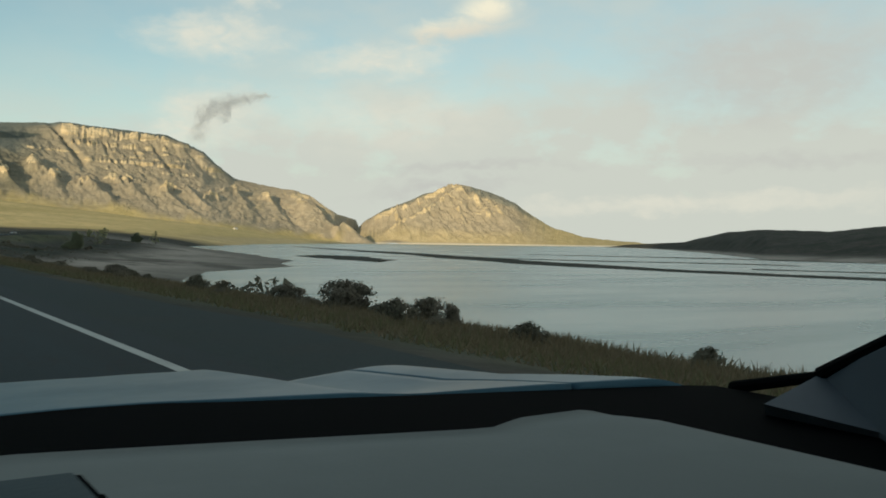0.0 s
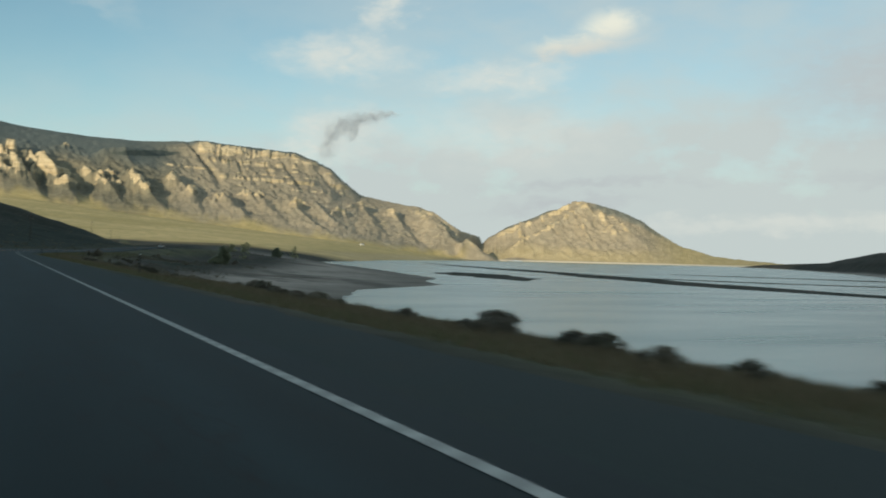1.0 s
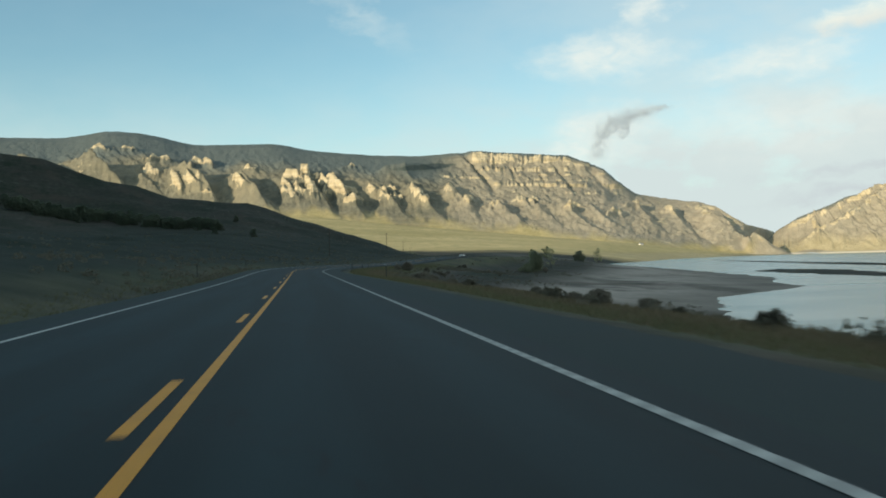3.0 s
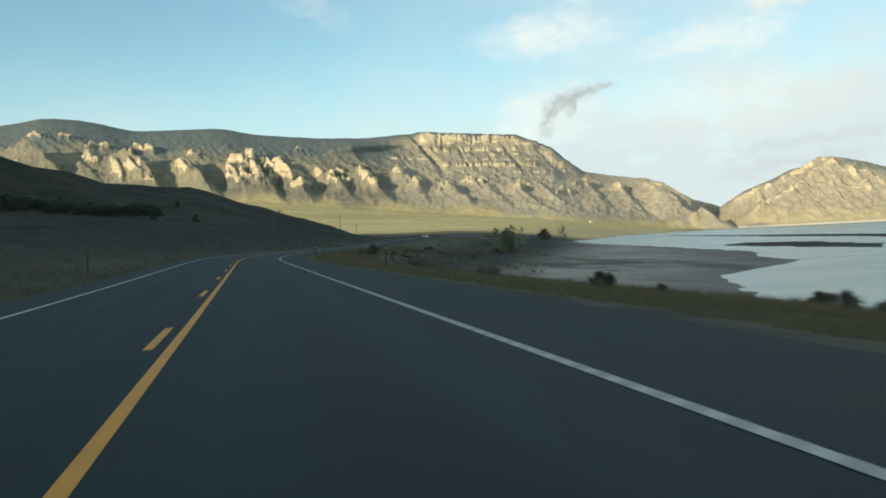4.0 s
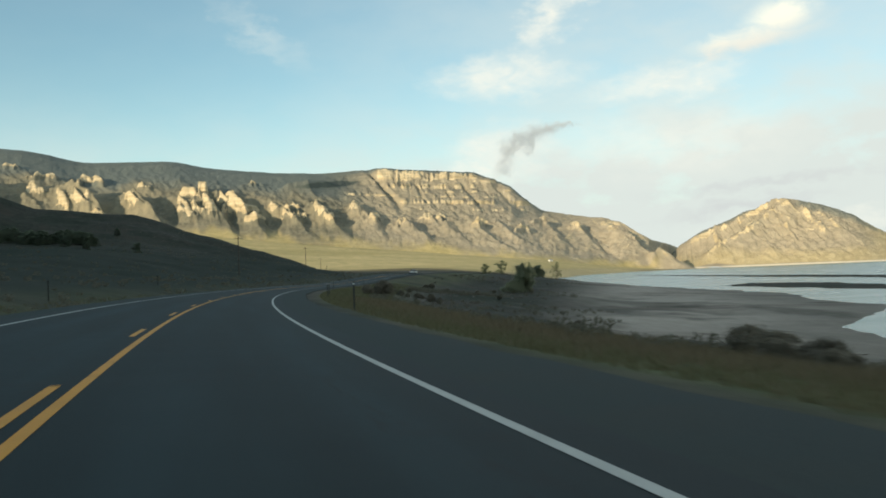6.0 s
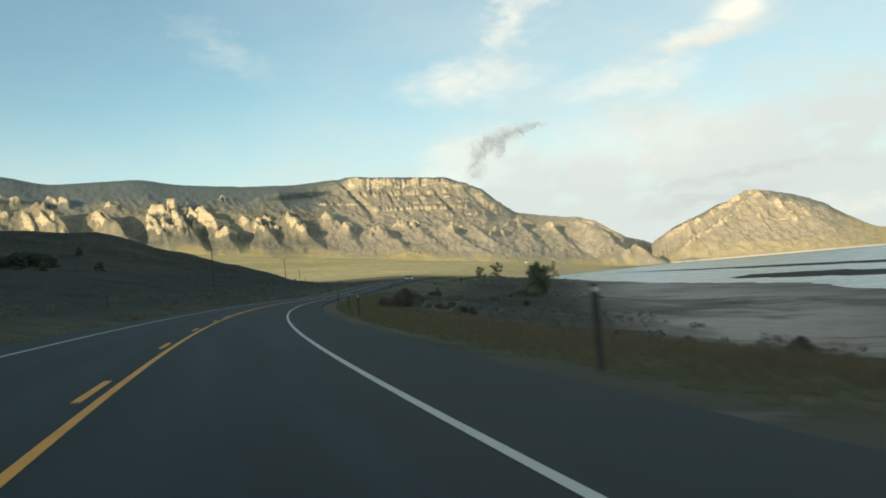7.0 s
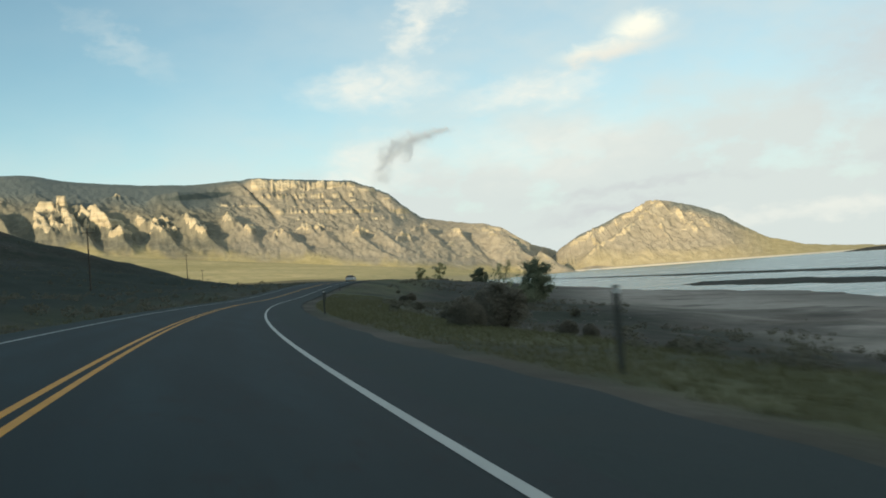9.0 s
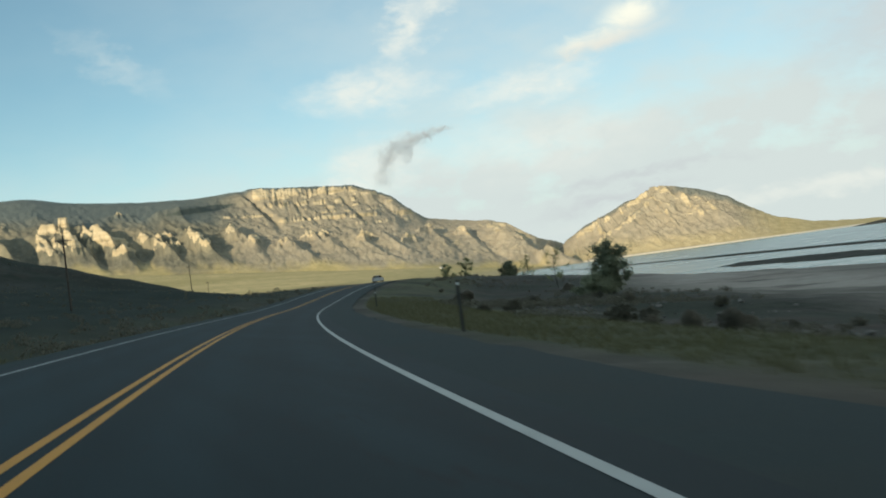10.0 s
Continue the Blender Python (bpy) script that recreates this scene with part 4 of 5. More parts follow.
def make_tree(name, seed, high, wide, trunk_r, mat, count, leaf, bare=0.3, forks=9, label="", category="tree", gap=0.8):
    """Trunk with limbs, and a ragged crown of separate leaf clumps."""
    rng = np.random.default_rng(seed)
    base = tagged(new(name), label, category)
    bm = bmesh.new()
    top = (wide * 0.05, -wide * 0.04, high * 0.86)
    mid = (wide * 0.06, wide * 0.05, high * 0.45)
    limb(bm, (0, 0, -0.3), mid, trunk_r, trunk_r * 0.65, 8)
    limb(bm, mid, top, trunk_r * 0.65, trunk_r * 0.2, 7)
    clumps = []
    for i in range(forks):
        h = high * (bare + (0.98 - bare) * (i + rng.random()) / forks)
        turn = i * 2.4 + rng.uniform(-.4, .4)
        span = wide * 0.5 * (0.55 + 0.6 * rng.random()) * math.sin(math.pi * min(0.96, 0.22 + 0.72 * (h / high - bare) / (1 - bare))) ** 0.7
        tip = (math.cos(turn) * span, math.sin(turn) * span, h)
        limb(bm, (mid[0] * .5, mid[1] * .5, max(0.1, h - high * 0.22)), tip, trunk_r * 0.35, trunk_r * 0.08, 5)
        clumps.append((*tip, wide * gap * rng.uniform(0.10, 0.20)))
        for _ in range(6):
            clumps.append((tip[0] * rng.uniform(-.2, 1.2) + rng.normal(0, .06) * wide, tip[1] * rng.uniform(-.2, 1.2) + rng.normal(0, .06) * wide, h + rng.uniform(-.1, .08) * high, wide * gap * rng.uniform(0.06, 0.15)))
    part("trunk", bm, MAT["bark"], base)
    v, f = leaf_cloud(rng, clumps, count, leaf)
    from_arrays("crown", v, f, mat, smooth=False, parent=base)
    return base


def make_bush(seed, high, wide, mat, count, leaf, label):
    """A low shrub: a fan of stems and an uneven mass of small leaves."""
    rng = np.random.default_rng(seed)
    base = tagged(new("bush"), label, "bush", "bushes along the road")
    bm = bmesh.new()
    clumps = []
    for i in range(18):
        turn, out = rng.uniform(0, 6.28), rng.uniform(.0, .46)
        tip = (math.cos(turn) * out * wide, math.sin(turn) * out * wide * .85, high * rng.uniform(.6, .92) * (1.05 - .55 * out))
        limb(bm, (tip[0] * .15, tip[1] * .15, -0.1), tip, 0.022 * high + .008, 0.006, 4)
        clumps.append((*tip, high * rng.uniform(.22, .38)))
        clumps.append((tip[0] * .9, tip[1] * .9, tip[2] * .45, high * rng.uniform(.2, .34)))
    part("woody_base", bm, MAT["bark"], base)
    v, f = leaf_cloud(rng, clumps, count, leaf)
    v[:, 2] = np.maximum(v[:, 2], 0.0)
    q = np.sqrt(np.sum((v / (wide * .5, wide * .46, high)) ** 2, axis=1)) + 0.25 * (fbm(v[:, 0] / .5 + 7, v[:, 1] / .5 + v[:, 2] / .4, 3) - .5)
    v = v / np.maximum(1.0, q / rng.uniform(0.93, 1.05, len(q) // 4).repeat(4))[:, None]
    from_arrays("foliage", v, f, mat, smooth=False, parent=base)
    return base


def put(ob, x, y, turn=0.0, size=1.0, sink=0.05):
    m = pose(x, y, height(x, y) - sink, 0, 0, turn)
    ob.matrix_world = m
    ob.scale = (size,) * 3
    return ob


def repeat(ob, spots, sink=0.05):
    for x, y, turn, size in spots:
        c = copy_thing(ob, pose(x, y, height(x, y) - sink, 0, 0, turn))
        c.scale = (size,) * 3


tree = put(make_tree("tree", 11, 8.0, 5.2, 0.22, MAT["juniper"], 20000, 0.15, 0.24, 13,
                     "dark evergreen tree with a gappy rounded crown on the shore bank", gap=1.5), 90, 432, 20)
put(make_tree("tree", 12, 6.6, 7.0, 0.2, MAT["juniper"], 15000, 0.2, 0.05, 11, "dense dark juniper tree on the low rise", gap=1.3), 166, 621, 60)
put(make_tree("tree", 13, 11.5, 6.6, 0.15, MAT["willow"], 3600, 0.13, 0.25, 12, "thin half-bare cottonwood tree on the low rise", gap=0.8), 184, 640)
put(make_tree("tree", 14, 9.0, 5.6, 0.10, MAT["willow"], 2600, 0.10, 0.25, 10, "sparse yellow-green willow tree behind the shore bank"), 112, 488, 130)
put(make_tree("tree", 15, 6.6, 5.4, 0.12, MAT["willow"], 4600, 0.15, 0.12, 9, "yellow-green willow tree on the low rise", gap=1.0), 141, 603, 40)
put(make_tree("tree", 16, 4.4, 5.2, 0.1, MAT["willow"], 3600, 0.15, 0.08, 8, "small bushy willow tree on the low rise", gap=1.1), 131, 597, 200)
put(make_tree("tree", 17, 3.0, 6.0, 0.13, MAT["juniper"], 16000, 0.13, 0.05, 11, "low dark juniper tree beside the shore flat", gap=1.1), 86.5, 431, 90)
for k, (x, y, h) in enumerate(((-24.7, 607, 4.6), (-46, 612, 4.2), (-58, 640, 5.0), (-72, 655, 4.2), (-90, 660, 5.2), (-104, 664, 4.6), (-120, 672, 5.4),
                               (-82, 690, 4.4), (-136, 690, 5.0), (-40, 700, 3.8))):
    if k == 0:
        hill_tree = put(make_tree("tree", 21, 4.6, 4.8, 0.15, MAT["shaded_juniper"], 3000, 0.26, 0.04, 9, "dark juniper tree on the shaded hillside"), x, y)
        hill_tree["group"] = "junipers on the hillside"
    else:
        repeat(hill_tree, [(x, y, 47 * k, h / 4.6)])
rng_hill = random.Random(3)
for k in range(230):
    x = -200 + 155 * rng_hill.random() ** 0.9
    edge = 655 - 0.18 * (x + 52) - 0.0012 * (x + 52) ** 2
    y = edge + rng_hill.gauss(0, 2.5) + rng_hill.random() * min(26, 6 + 0.6 * max(0, -48 - x))
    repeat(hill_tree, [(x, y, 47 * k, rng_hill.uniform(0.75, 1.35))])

big = put(make_bush(31, 1.05, 2.3, MAT["greasewood"], 5200, 0.05, "large dark rounded shrub at the edge of the bank"), 13.2, 19.4, 10)
repeat(big, [(13.6, 15.5, 80, 0.8), (13.0, 23.2, 160, 0.72), (14.0, 49.0, 30, 0.85), (13.4, 43.5, 200, 0.55), (14.2, 66.0, 10, 0.6),
             (13.8, 76.0, 250, 0.7), (14.4, 97.0, 110, 0.6), (15.5, 128.0, 40, 0.7), (15.0, 137.0, 75, 0.55), (15.6, 201.0, 310, 1.25), (15.4, 208.0, 20, 0.8), (14.8, 205.0, 90, 0.6), (16.5, 202.0, 140, 1.1), (15.9, 199.4, 230, 0.85), (16.3, 210.5, 60, 1.0), (15.7, 206.6, 190, 0.75), (15.4, 195.6, 20, 0.6), (15.8, 193.4, 280, 0.65), (15.3, 191.0, 120, 0.5),
             (14.8, 175.0, 15, 0.75), (15.3, 179.0, 100, 0.6), (15.0, 133.0, 60, 0.8)])
dense = put(make_bush(32, 2.4, 3.4, MAT["greasewood"], 20000, 0.065, "tall dark tangled greasewood bush beside the verge"), 27.6, 321.0, 15)
repeat(dense, [(24.8, 319.0, 130, 0.62), (31.5, 258.0, 60, 0.42), (27.0, 261.0, 200, 0.36), (36.0, 263.0, 290, 0.4), (37.5, 292.0, 20, 0.26), (41.0, 296.0, 100, 0.3),
               (33.5, 289.0, 10, 0.24), (36.0, 342.0, 70, 0.34), (37.3, 341.0, 140, 0.4), (38.4, 341.2, 30, 0.30), (35.0, 343.4, 250, 0.24), (37.6, 331.6, 10, 0.46),
               (38.6, 330.6, 90, 0.42), (60.0, 420.0, 200, 0.6), (98.0, 448.0, 60, 0.7), (104.0, 470.0, 10, 0.8), (62.0, 386.0, 300, 0.55)])
low = put(make_bush(33, 0.7, 1.5, MAT["sagebrush"], 2200, 0.045, "small grey-green sagebrush on the slope"), 30.0, 310.0)
rng_low = random.Random(9)
for _ in range(14):
    s = rng_low.uniform(350, 480)
    x, y = along(s, rng_low.uniform(15, 42))
    repeat(low, [(float(x), float(y), rng_low.uniform(0, 360), rng_low.uniform(0.5, 1.5))], 0.03)

rng_bank = random.Random(21)
for k in range(64):
    s = 4 + 150 * (k + rng_bank.random()) / 64
    x, y = along(s, rng_bank.uniform(11.6, 14.6))
    repeat(big if k % 3 == 0 else low, [(float(x), float(y), rng_bank.uniform(0, 360), rng_bank.uniform(0.28, 0.5) if k % 3 == 0 else rng_bank.uniform(0.5, 1.0))], 0.03)


def make_sagebrush():
    """Countless low shrubs on the hillside and the lake bank."""
    rng = np.random.default_rng(5)
    n = 7600
    s, side = rng.uniform(20, 760, n), rng.random(n) < 0.55
    u = np.where(side, -7.5 - 190 * rng.random(n) ** 1.6, 13 + 45 * rng.random(n) ** 1.6)
    x, y = along(s, u)
    z = land(x, y)[0]
    bx, by = rng.normal(54, 10, 700), rng.normal(392, 18, 700)
    near = (bx - road_x(by)) * np.cos(np.interp(by, RY, RH)) > 15
    near &= (by > 366) & (bx > 38)
    bx, by = bx[near], by[near]
    x, y, z = np.r_[x, bx], np.r_[y, by], np.r_[z, land(bx, by)[0]]
    side = np.r_[side, np.full(len(bx), True)]
    keep = (z > -8.5) & (side | (land(x, y)[2] < 0.75)) & (fbm(x / 22, y / 22, 3) > np.where(side, 0.40, 0.50))
    x, y, z = x[keep], y[keep], z[keep]
    size = rng.uniform(0.25, 0.62, len(x)) * (1 + 0.5 * (rng.random(len(x)) > 0.9))
    per = 84
    c = np.repeat(np.stack([x, y, z + size * 0.45, size], 1), per, 0)
    way = rng.normal(size=(len(c), 3))
    way /= np.linalg.norm(way, axis=1)[:, None]
    at = c[:, :3] + way * c[:, 3:] * (0.9, 0.9, 0.55) * rng.random((len(c), 1)) ** 0.3
    a, b = rng.normal(size=(2, len(c), 3))
    r = c[:, 3:] * 0.17
    v = np.stack([at - a * r * 0.6, at + b * r * 0.6, at + a * r * 0.6], 1).reshape(-1, 3)
    ob = from_arrays("sagebrush", v, np.arange(len(v)).reshape(-1, 3), MAT["sagebrush"], smooth=False)
    return tagged(ob, "scattered dark sagebrush on dry slopes", "shrubs", kind="stuff")


def make_grass():
    """Short roadside grass on both verges."""
    rng = np.random.default_rng(6)
    n = 60000
    right = rng.random(n) < 0.8
    s = rng.uniform(-8, 430, n)
    u = np.where(right, 7.2 + 9.2 * rng.random(n) ** 1.1, -5.7 - 5.0 * rng.random(n))
    x, y = along(s, u)
    z, cover_grass = land(x, y)[:2]
    keep = rng.random(n) < 0.25 + cover_grass
    x, y, z = x[keep], y[keep], z[keep]
    k = 4
    x, y, z = (np.repeat(w, k) + rng.normal(0, 0.07, len(w) * k) * (w is not z) for w in (x, y, z))
    h = rng.uniform(0.06, 0.22, len(x))
    turn = rng.uniform(0, 6.283, len(x))
    dx, dy = np.cos(turn) * 0.02, np.sin(turn) * 0.02
    lean = rng.normal(0, 0.10, (2, len(x)))
    v = np.stack([np.stack([x - dx, y - dy, z - 0.04], 1), np.stack([x + dx, y + dy, z - 0.04], 1),
                  np.stack([x + lean[0], y + lean[1], z + h], 1)], 1).reshape(-1, 3)
    ob = from_arrays("verge_grass", v, np.arange(len(v)).reshape(-1, 3), MAT["verge_grass"], smooth=False)
    return tagged(ob, "short yellow-green grass along the verge", "grass", kind="stuff")


def make_dry_grass():
    """A thick fringe of taller dry grass along the top of the lake bank."""
    rng = np.random.default_rng(16)
    n = 76000
    s = -14 + 300 * rng.random(n) ** 1.35
    u = 7.4 + 8.6 * rng.random(n) ** 0.75
    x, y = along(s, u)
    keep = rng.random(n) < 0.3 + 0.9 * fbm(x / 3.0, y / 3.0, 3)
    x, y, u = x[keep], y[keep], u[keep]
    z = land(x, y)[0]
    k = 3
    x, y, u = np.repeat(x, k) + rng.normal(0, .08, len(x) * k), np.repeat(y, k) + rng.normal(0, .08, len(x) * k), np.repeat(u, k)
    z = np.repeat(z, k)
    h = rng.uniform(0.07, 0.25, len(x)) * (0.55 + 0.9 * fbm(x / 1.8, y / 1.8, 3)) * (0.5 + 0.8 * ease(u, 8, 12))
    turn = rng.uniform(0, 6.283, len(x))
    dx, dy = np.cos(turn) * 0.03, np.sin(turn) * 0.03
    lean = rng.normal(0, 0.11, (2, len(x)))
    v = np.stack([np.stack([x - dx, y - dy, z - 0.05], 1), np.stack([x + dx, y + dy, z - 0.05], 1),
                  np.stack([x + lean[0], y + lean[1], z + h], 1)], 1).reshape(-1, 3)
    ob = from_arrays("dry_grass", v, np.arange(len(v)).reshape(-1, 3), MAT["dry_grass"], smooth=False)
    return tagged(ob, "taller brown dry grass along the lake bank", "grass", kind="stuff")


make_sagebrush()
make_grass()
make_dry_grass()


# ---------------------------------------------------------------- stones
def rock_mesh(seed, name="rock"):
    bm = bmesh.new()
    bmesh.ops.create_icosphere(bm, subdivisions=2, radius=0.5)
    off = Vector((seed * 3.1, seed * 1.7, 0))
    for v in bm.verts:
        v.co *= 0.75 + 0.7 * noise.noise(v.co * 2.1 + off)
        v.co.z *= 0.7
    me = bpy.data.meshes.new(name)
    bm.to_mesh(me)
    bm.free()
    return me


def make_rubble():
    """A spill of pale broken stone on the bank."""
    rng = np.random.default_rng(8)
    bases = [rock_mesh(k) for k in range(4)]
    vs, fs, at = [], [], 0
    for k in range(110):
        c = rng.random()
        x, y = (rng.normal(38.5, 3.0), rng.normal(336, 8)) if c < .4 else (rng.normal(55, 6), rng.normal(376, 8))
        me = bases[k % 4]
        co = np.array([v.co for v in me.vertices]) * rng.uniform(0.12, 0.45) * (1.5 if rng.random() > .93 else 1)
        a = rng.uniform(0, 6.28)
        co = co @ np.array([[math.cos(a), math.sin(a), 0], [-math.sin(a), math.cos(a), 0], [0, 0, 1]]) + (x, y, height(x, y) + 0.05)
        vs.append(co)
        fs.append(np.array([p.vertices[:] for p in me.polygons]) + at)
        at += len(co)
    for me in bases:
        bpy.data.meshes.remove(me)
    ob = from_arrays("rubble", np.concatenate(vs), np.concatenate(fs), MAT["stone"], smooth=False)
    return tagged(ob, "pale grey broken stones spilled on the bank", "rocks", kind="stuff")


make_rubble()


def make_mudflat(line, w0, w1, seed):
    """A low dark bar of silt that lies just out of the water."""
    p = np.array(line, float)
    d = np.r_[0, np.cumsum(np.hypot(*np.diff(p, axis=0).T))]
    s = np.linspace(0, d[-1], 90)
    x, y = np.interp(s, d, p[:, 0]), np.interp(s, d, p[:, 1])
    for _ in range(14):
        x[1:-1], y[1:-1] = (x[:-2] + 2 * x[1:-1] + x[2:]) / 4, (y[:-2] + 2 * y[1:-1] + y[2:]) / 4
    tx, ty = np.gradient(x), np.gradient(y)
    ln = np.hypot(tx, ty)
    nx, ny = ty / ln, -tx / ln
    w = (w0 + (w1 - w0) * s / d[-1]) * (0.35 + 1.1 * fbm(s / 60 + seed, s * 0 + seed, 4)) * np.sin(np.pi * np.clip(s / d[-1], 0.004, 0.996)) ** 0.6
    c = np.linspace(-1, 1, 9)
    X, Y = x[:, None] + nx[:, None] * w[:, None] * c, y[:, None] + ny[:, None] * w[:, None] * c
    Z = WATER - 0.12 + 0.5 * (1 - c[None] ** 2) * (0.6 + .8 * fbm(X / 9, Y / 9, 3))
    ob = from_arrays("mudflat", np.stack([X, Y, Z], -1).reshape(-1, 3), grid_faces(90, 9), MAT["earth"])
    for k in ("grass", "beach", "plain"):
        mask(ob, k, Z * 0)
    return tagged(ob, "low dark silt bar in the shallow reservoir", "mudflat", kind="structure")


for i, (line, w0, w1) in enumerate((
        ([(334, 690), (322, 640), (306, 590), (296, 543), (280, 500), (268, 470)], 62, 12),
        ([(760, 1700), (600, 1200), (484, 780), (428, 620), (380, 480), (346, 360), (336, 280), (341, 210), (354, 60)], 9, 46),
        ([(430, 590), (462, 492), (498, 440), (520, 400), (516, 360)], 11, 15),
        ([(404, 310), (420, 270), (440, 225)], 7, 8),
        ([(630, 780), (685, 650), (712, 560), (700, 450), (720, 300)], 22, 34))):
    make_mudflat(line, w0, w1, i * 3.7)


# ---------------------------------------------------------------- roadside things
def metal(color, rough=0.5, met=0.0):
    def build(n):
        p = n.add("ShaderNodeTexCoord", out="Object")
        g = n.noise(p, 9.0, 5.0, 0.65)
        c = n.mix(n.step(g, 0.45, 0.75, 0.0, 0.5), color, tuple(0.55 * v for v in color))
        return surface(n, c, rough, met, bump=g, strength=0.15, distance=0.004)
    return build


MAT["post_steel"] = material("post_steel", metal((0.060, 0.062, 0.055), 0.7, 0.3))
MAT["reflector"] = material("reflector", metal((0.70, 0.72, 0.70), 0.25))
MAT["pole_wood"] = material("pole_wood", bark)
MAT["insulator"] = material("insulator", metal((0.30, 0.32, 0.33), 0.3))
MAT["white_wall"] = material("white_wall", metal((0.72, 0.70, 0.64), 0.8))
MAT["roof_sheet"] = material("roof_sheet", metal((0.30, 0.30, 0.30), 0.6))


def box(bm, x0, y0, z0, x1, y1, z1, bevel=0.0):
    m = bmesh.ops.create_cube(bm, size=1.0)
    for v in m["verts"]:
        v.co = Vector(((x0 + x1) / 2 + v.co.x * (x1 - x0), (y0 + y1) / 2 + v.co.y * (y1 - y0), (z0 + z1) / 2 + v.co.z * (z1 - z0)))
    if bevel:
        edges = list({e for v in m["verts"] for e in v.link_edges})
        bmesh.ops.bevel(bm, geom=edges, offset=bevel, segments=2, affect="EDGES")


def disc(bm, x, y, z, r, depth, axis="y", sides=20):
    rot = {"y": Matrix.Rotation(radians(90), 4, "X"), "x": Matrix.Rotation(radians(90), 4, "Y"), "z": Matrix.Identity(4)}[axis]
    bmesh.ops.create_cone(bm, cap_ends=True, segments=sides, radius1=r, radius2=r, depth=depth, matrix=Matrix.Translation((x, y, z)) @ rot)


def make_marker():
    """A steel channel delineator post with a small round reflector."""
    base = tagged(new("marker_post"), "dark steel roadside marker post with round white reflector", "post", "marker posts along the road")
    bm = bmesh.new()
    box(bm, -0.045, -0.004, -0.35, 0.045, 0.004, 1.36)
    box(bm, -0.045, 0.004, -0.35, -0.038, 0.035, 1.36)
    box(bm, 0.038, 0.004, -0.35, 0.045, 0.035, 1.36)
    part("post", bm, MAT["post_steel"], base)
    bm = bmesh.new()
    disc(bm, 0, -0.012, 1.27, 0.045, 0.014)
    part("reflector", bm, MAT["reflector"], base, "round white reflector")
    bm = bmesh.new()
    disc(bm, 0, -0.007, 1.19, 0.008, 0.008, sides=6)
    part("bolt", bm, MAT["insulator"], base)
    return base


marker = put(make_marker(), 9.0, 85.8, 0, 1.0, 0)
repeat(marker, [(8.9, 177.0, 2, 1), (8.8, 233.5, -3, 1.06), (13.3, 276.6, -6, 1), (15.6, 292.2, -7, 1.05), (22.0, 333.5, -12, 1.05), (35.6, 383.0, -16, 1),
                (52.8, 436.0, -20, 1), (-9.5, 187.0, 180, 1), (-8.5, 253.5, 178, 1), (-4.2, 318.0, 170, 1)], 0)


def make_power_pole():
    base = tagged(new("power_pole"), "weathered wooden power pole with a crossarm", "pole", "power poles along the hillside")
    bm = bmesh.new()
    limb(bm, (0, 0, -0.8), (0, 0, 11.2), 0.17, 0.11, 10, 0.0)
    part("pole", bm, MAT["pole_wood"], base)
    bm = bmesh.new()
    box(bm, -1.2, -0.17, 10.3, 1.2, -0.06, 10.42, 0.01)
    part("crossarm", bm, MAT["pole_wood"], base)
    for x in (-1.1, 0.35, 1.1):
        bm = bmesh.new()
        disc(bm, x, -0.115, 10.50, 0.05, 0.16, "z", 8)
        part("insulator", bm, MAT["insulator"], base)
    return base


pole = put(make_power_pole(), 12.3, 455.0, 10, 1.0, 0)
repeat(pole, [(52.5, 643.0, 12, 0.95), (80.0, 800.0, 12, 0.9), (98.0, 905.0, 12, 0.9)], 0)


def make_house():
    base = tagged(new("house"), "small white house with a grey gable roof on the plain", "house")
    bm = bmesh.new()
    box(bm, -8, -5, -1, 8, 5, 4.2)
    part("wall", bm, MAT["white_wall"], base)
    bm = bmesh.new()
    v = [bm.verts.new(p) for p in ((-8.6, -5.6, 4.0), (8.6, -5.6, 4.0), (8.6, 5.6, 4.0), (-8.6, 5.6, 4.0), (-8.6, 0, 7.4), (8.6, 0, 7.4))]
    for f in ((0, 1, 5, 4), (2, 3, 4, 5), (0, 4, 3), (1, 2, 5), (3, 2, 1, 0)):
        bm.faces.new([v[i] for i in f])
    part("roof", bm, MAT["roof_sheet"], base)
    for x in (-5, 0.5, 4.5):
        bm = bmesh.new()
        box(bm, x - .6, -5.06, 1.2, x + .6, -4.98, 2.6)
        part("window", bm, MAT["post_steel"], base)
    return base


put(make_house(), 1282, 3412, 25, 1.0, 0)
# ---------------------------------------------------------------- cars
def car_paint(color):
    def build(n):
        p = n.add("ShaderNodeTexCoord", out="Object")
        flake = n.noise(p, 900.0, 2.0, 0.5)
        dust = n.noise(p, 3.0, 5.0, 0.65)
        c = n.mix(n.step(flake, 0.4, 0.7), color, tuple(min(1.0, 1.25 * v) for v in color))
        c = n.mix(n.step(dust, 0.5, 0.8, 0.0, 0.25), c, (0.10, 0.10, 0.09))
        return surface(n, c, n.step(dust, 0.4, 0.8, 0.36, 0.46), 0.1, spec=0.10)
    return build


def plastic(color, rough=0.6, grain=260.0):
    def build(n):
        p = n.add("ShaderNodeTexCoord", out="Object")
        g = n.noise(p, grain, 3.0, 0.6)
        dust = n.noise(p, 6.0, 5.0, 0.6)
        c = n.mix(n.step(dust, 0.45, 0.75, 0.0, 0.3), color, tuple(min(1.0, 1.35 * v + 0.0008) for v in color))
        return surface(n, c, rough, bump=g, strength=0.25, distance=0.001, spec=0.03)
    return build


def glass(n):
    return n.add("ShaderNodeBsdfPrincipled", Base_Color=(0.012, 0.016, 0.02), Roughness=0.25, Specular_IOR_Level=0.5)


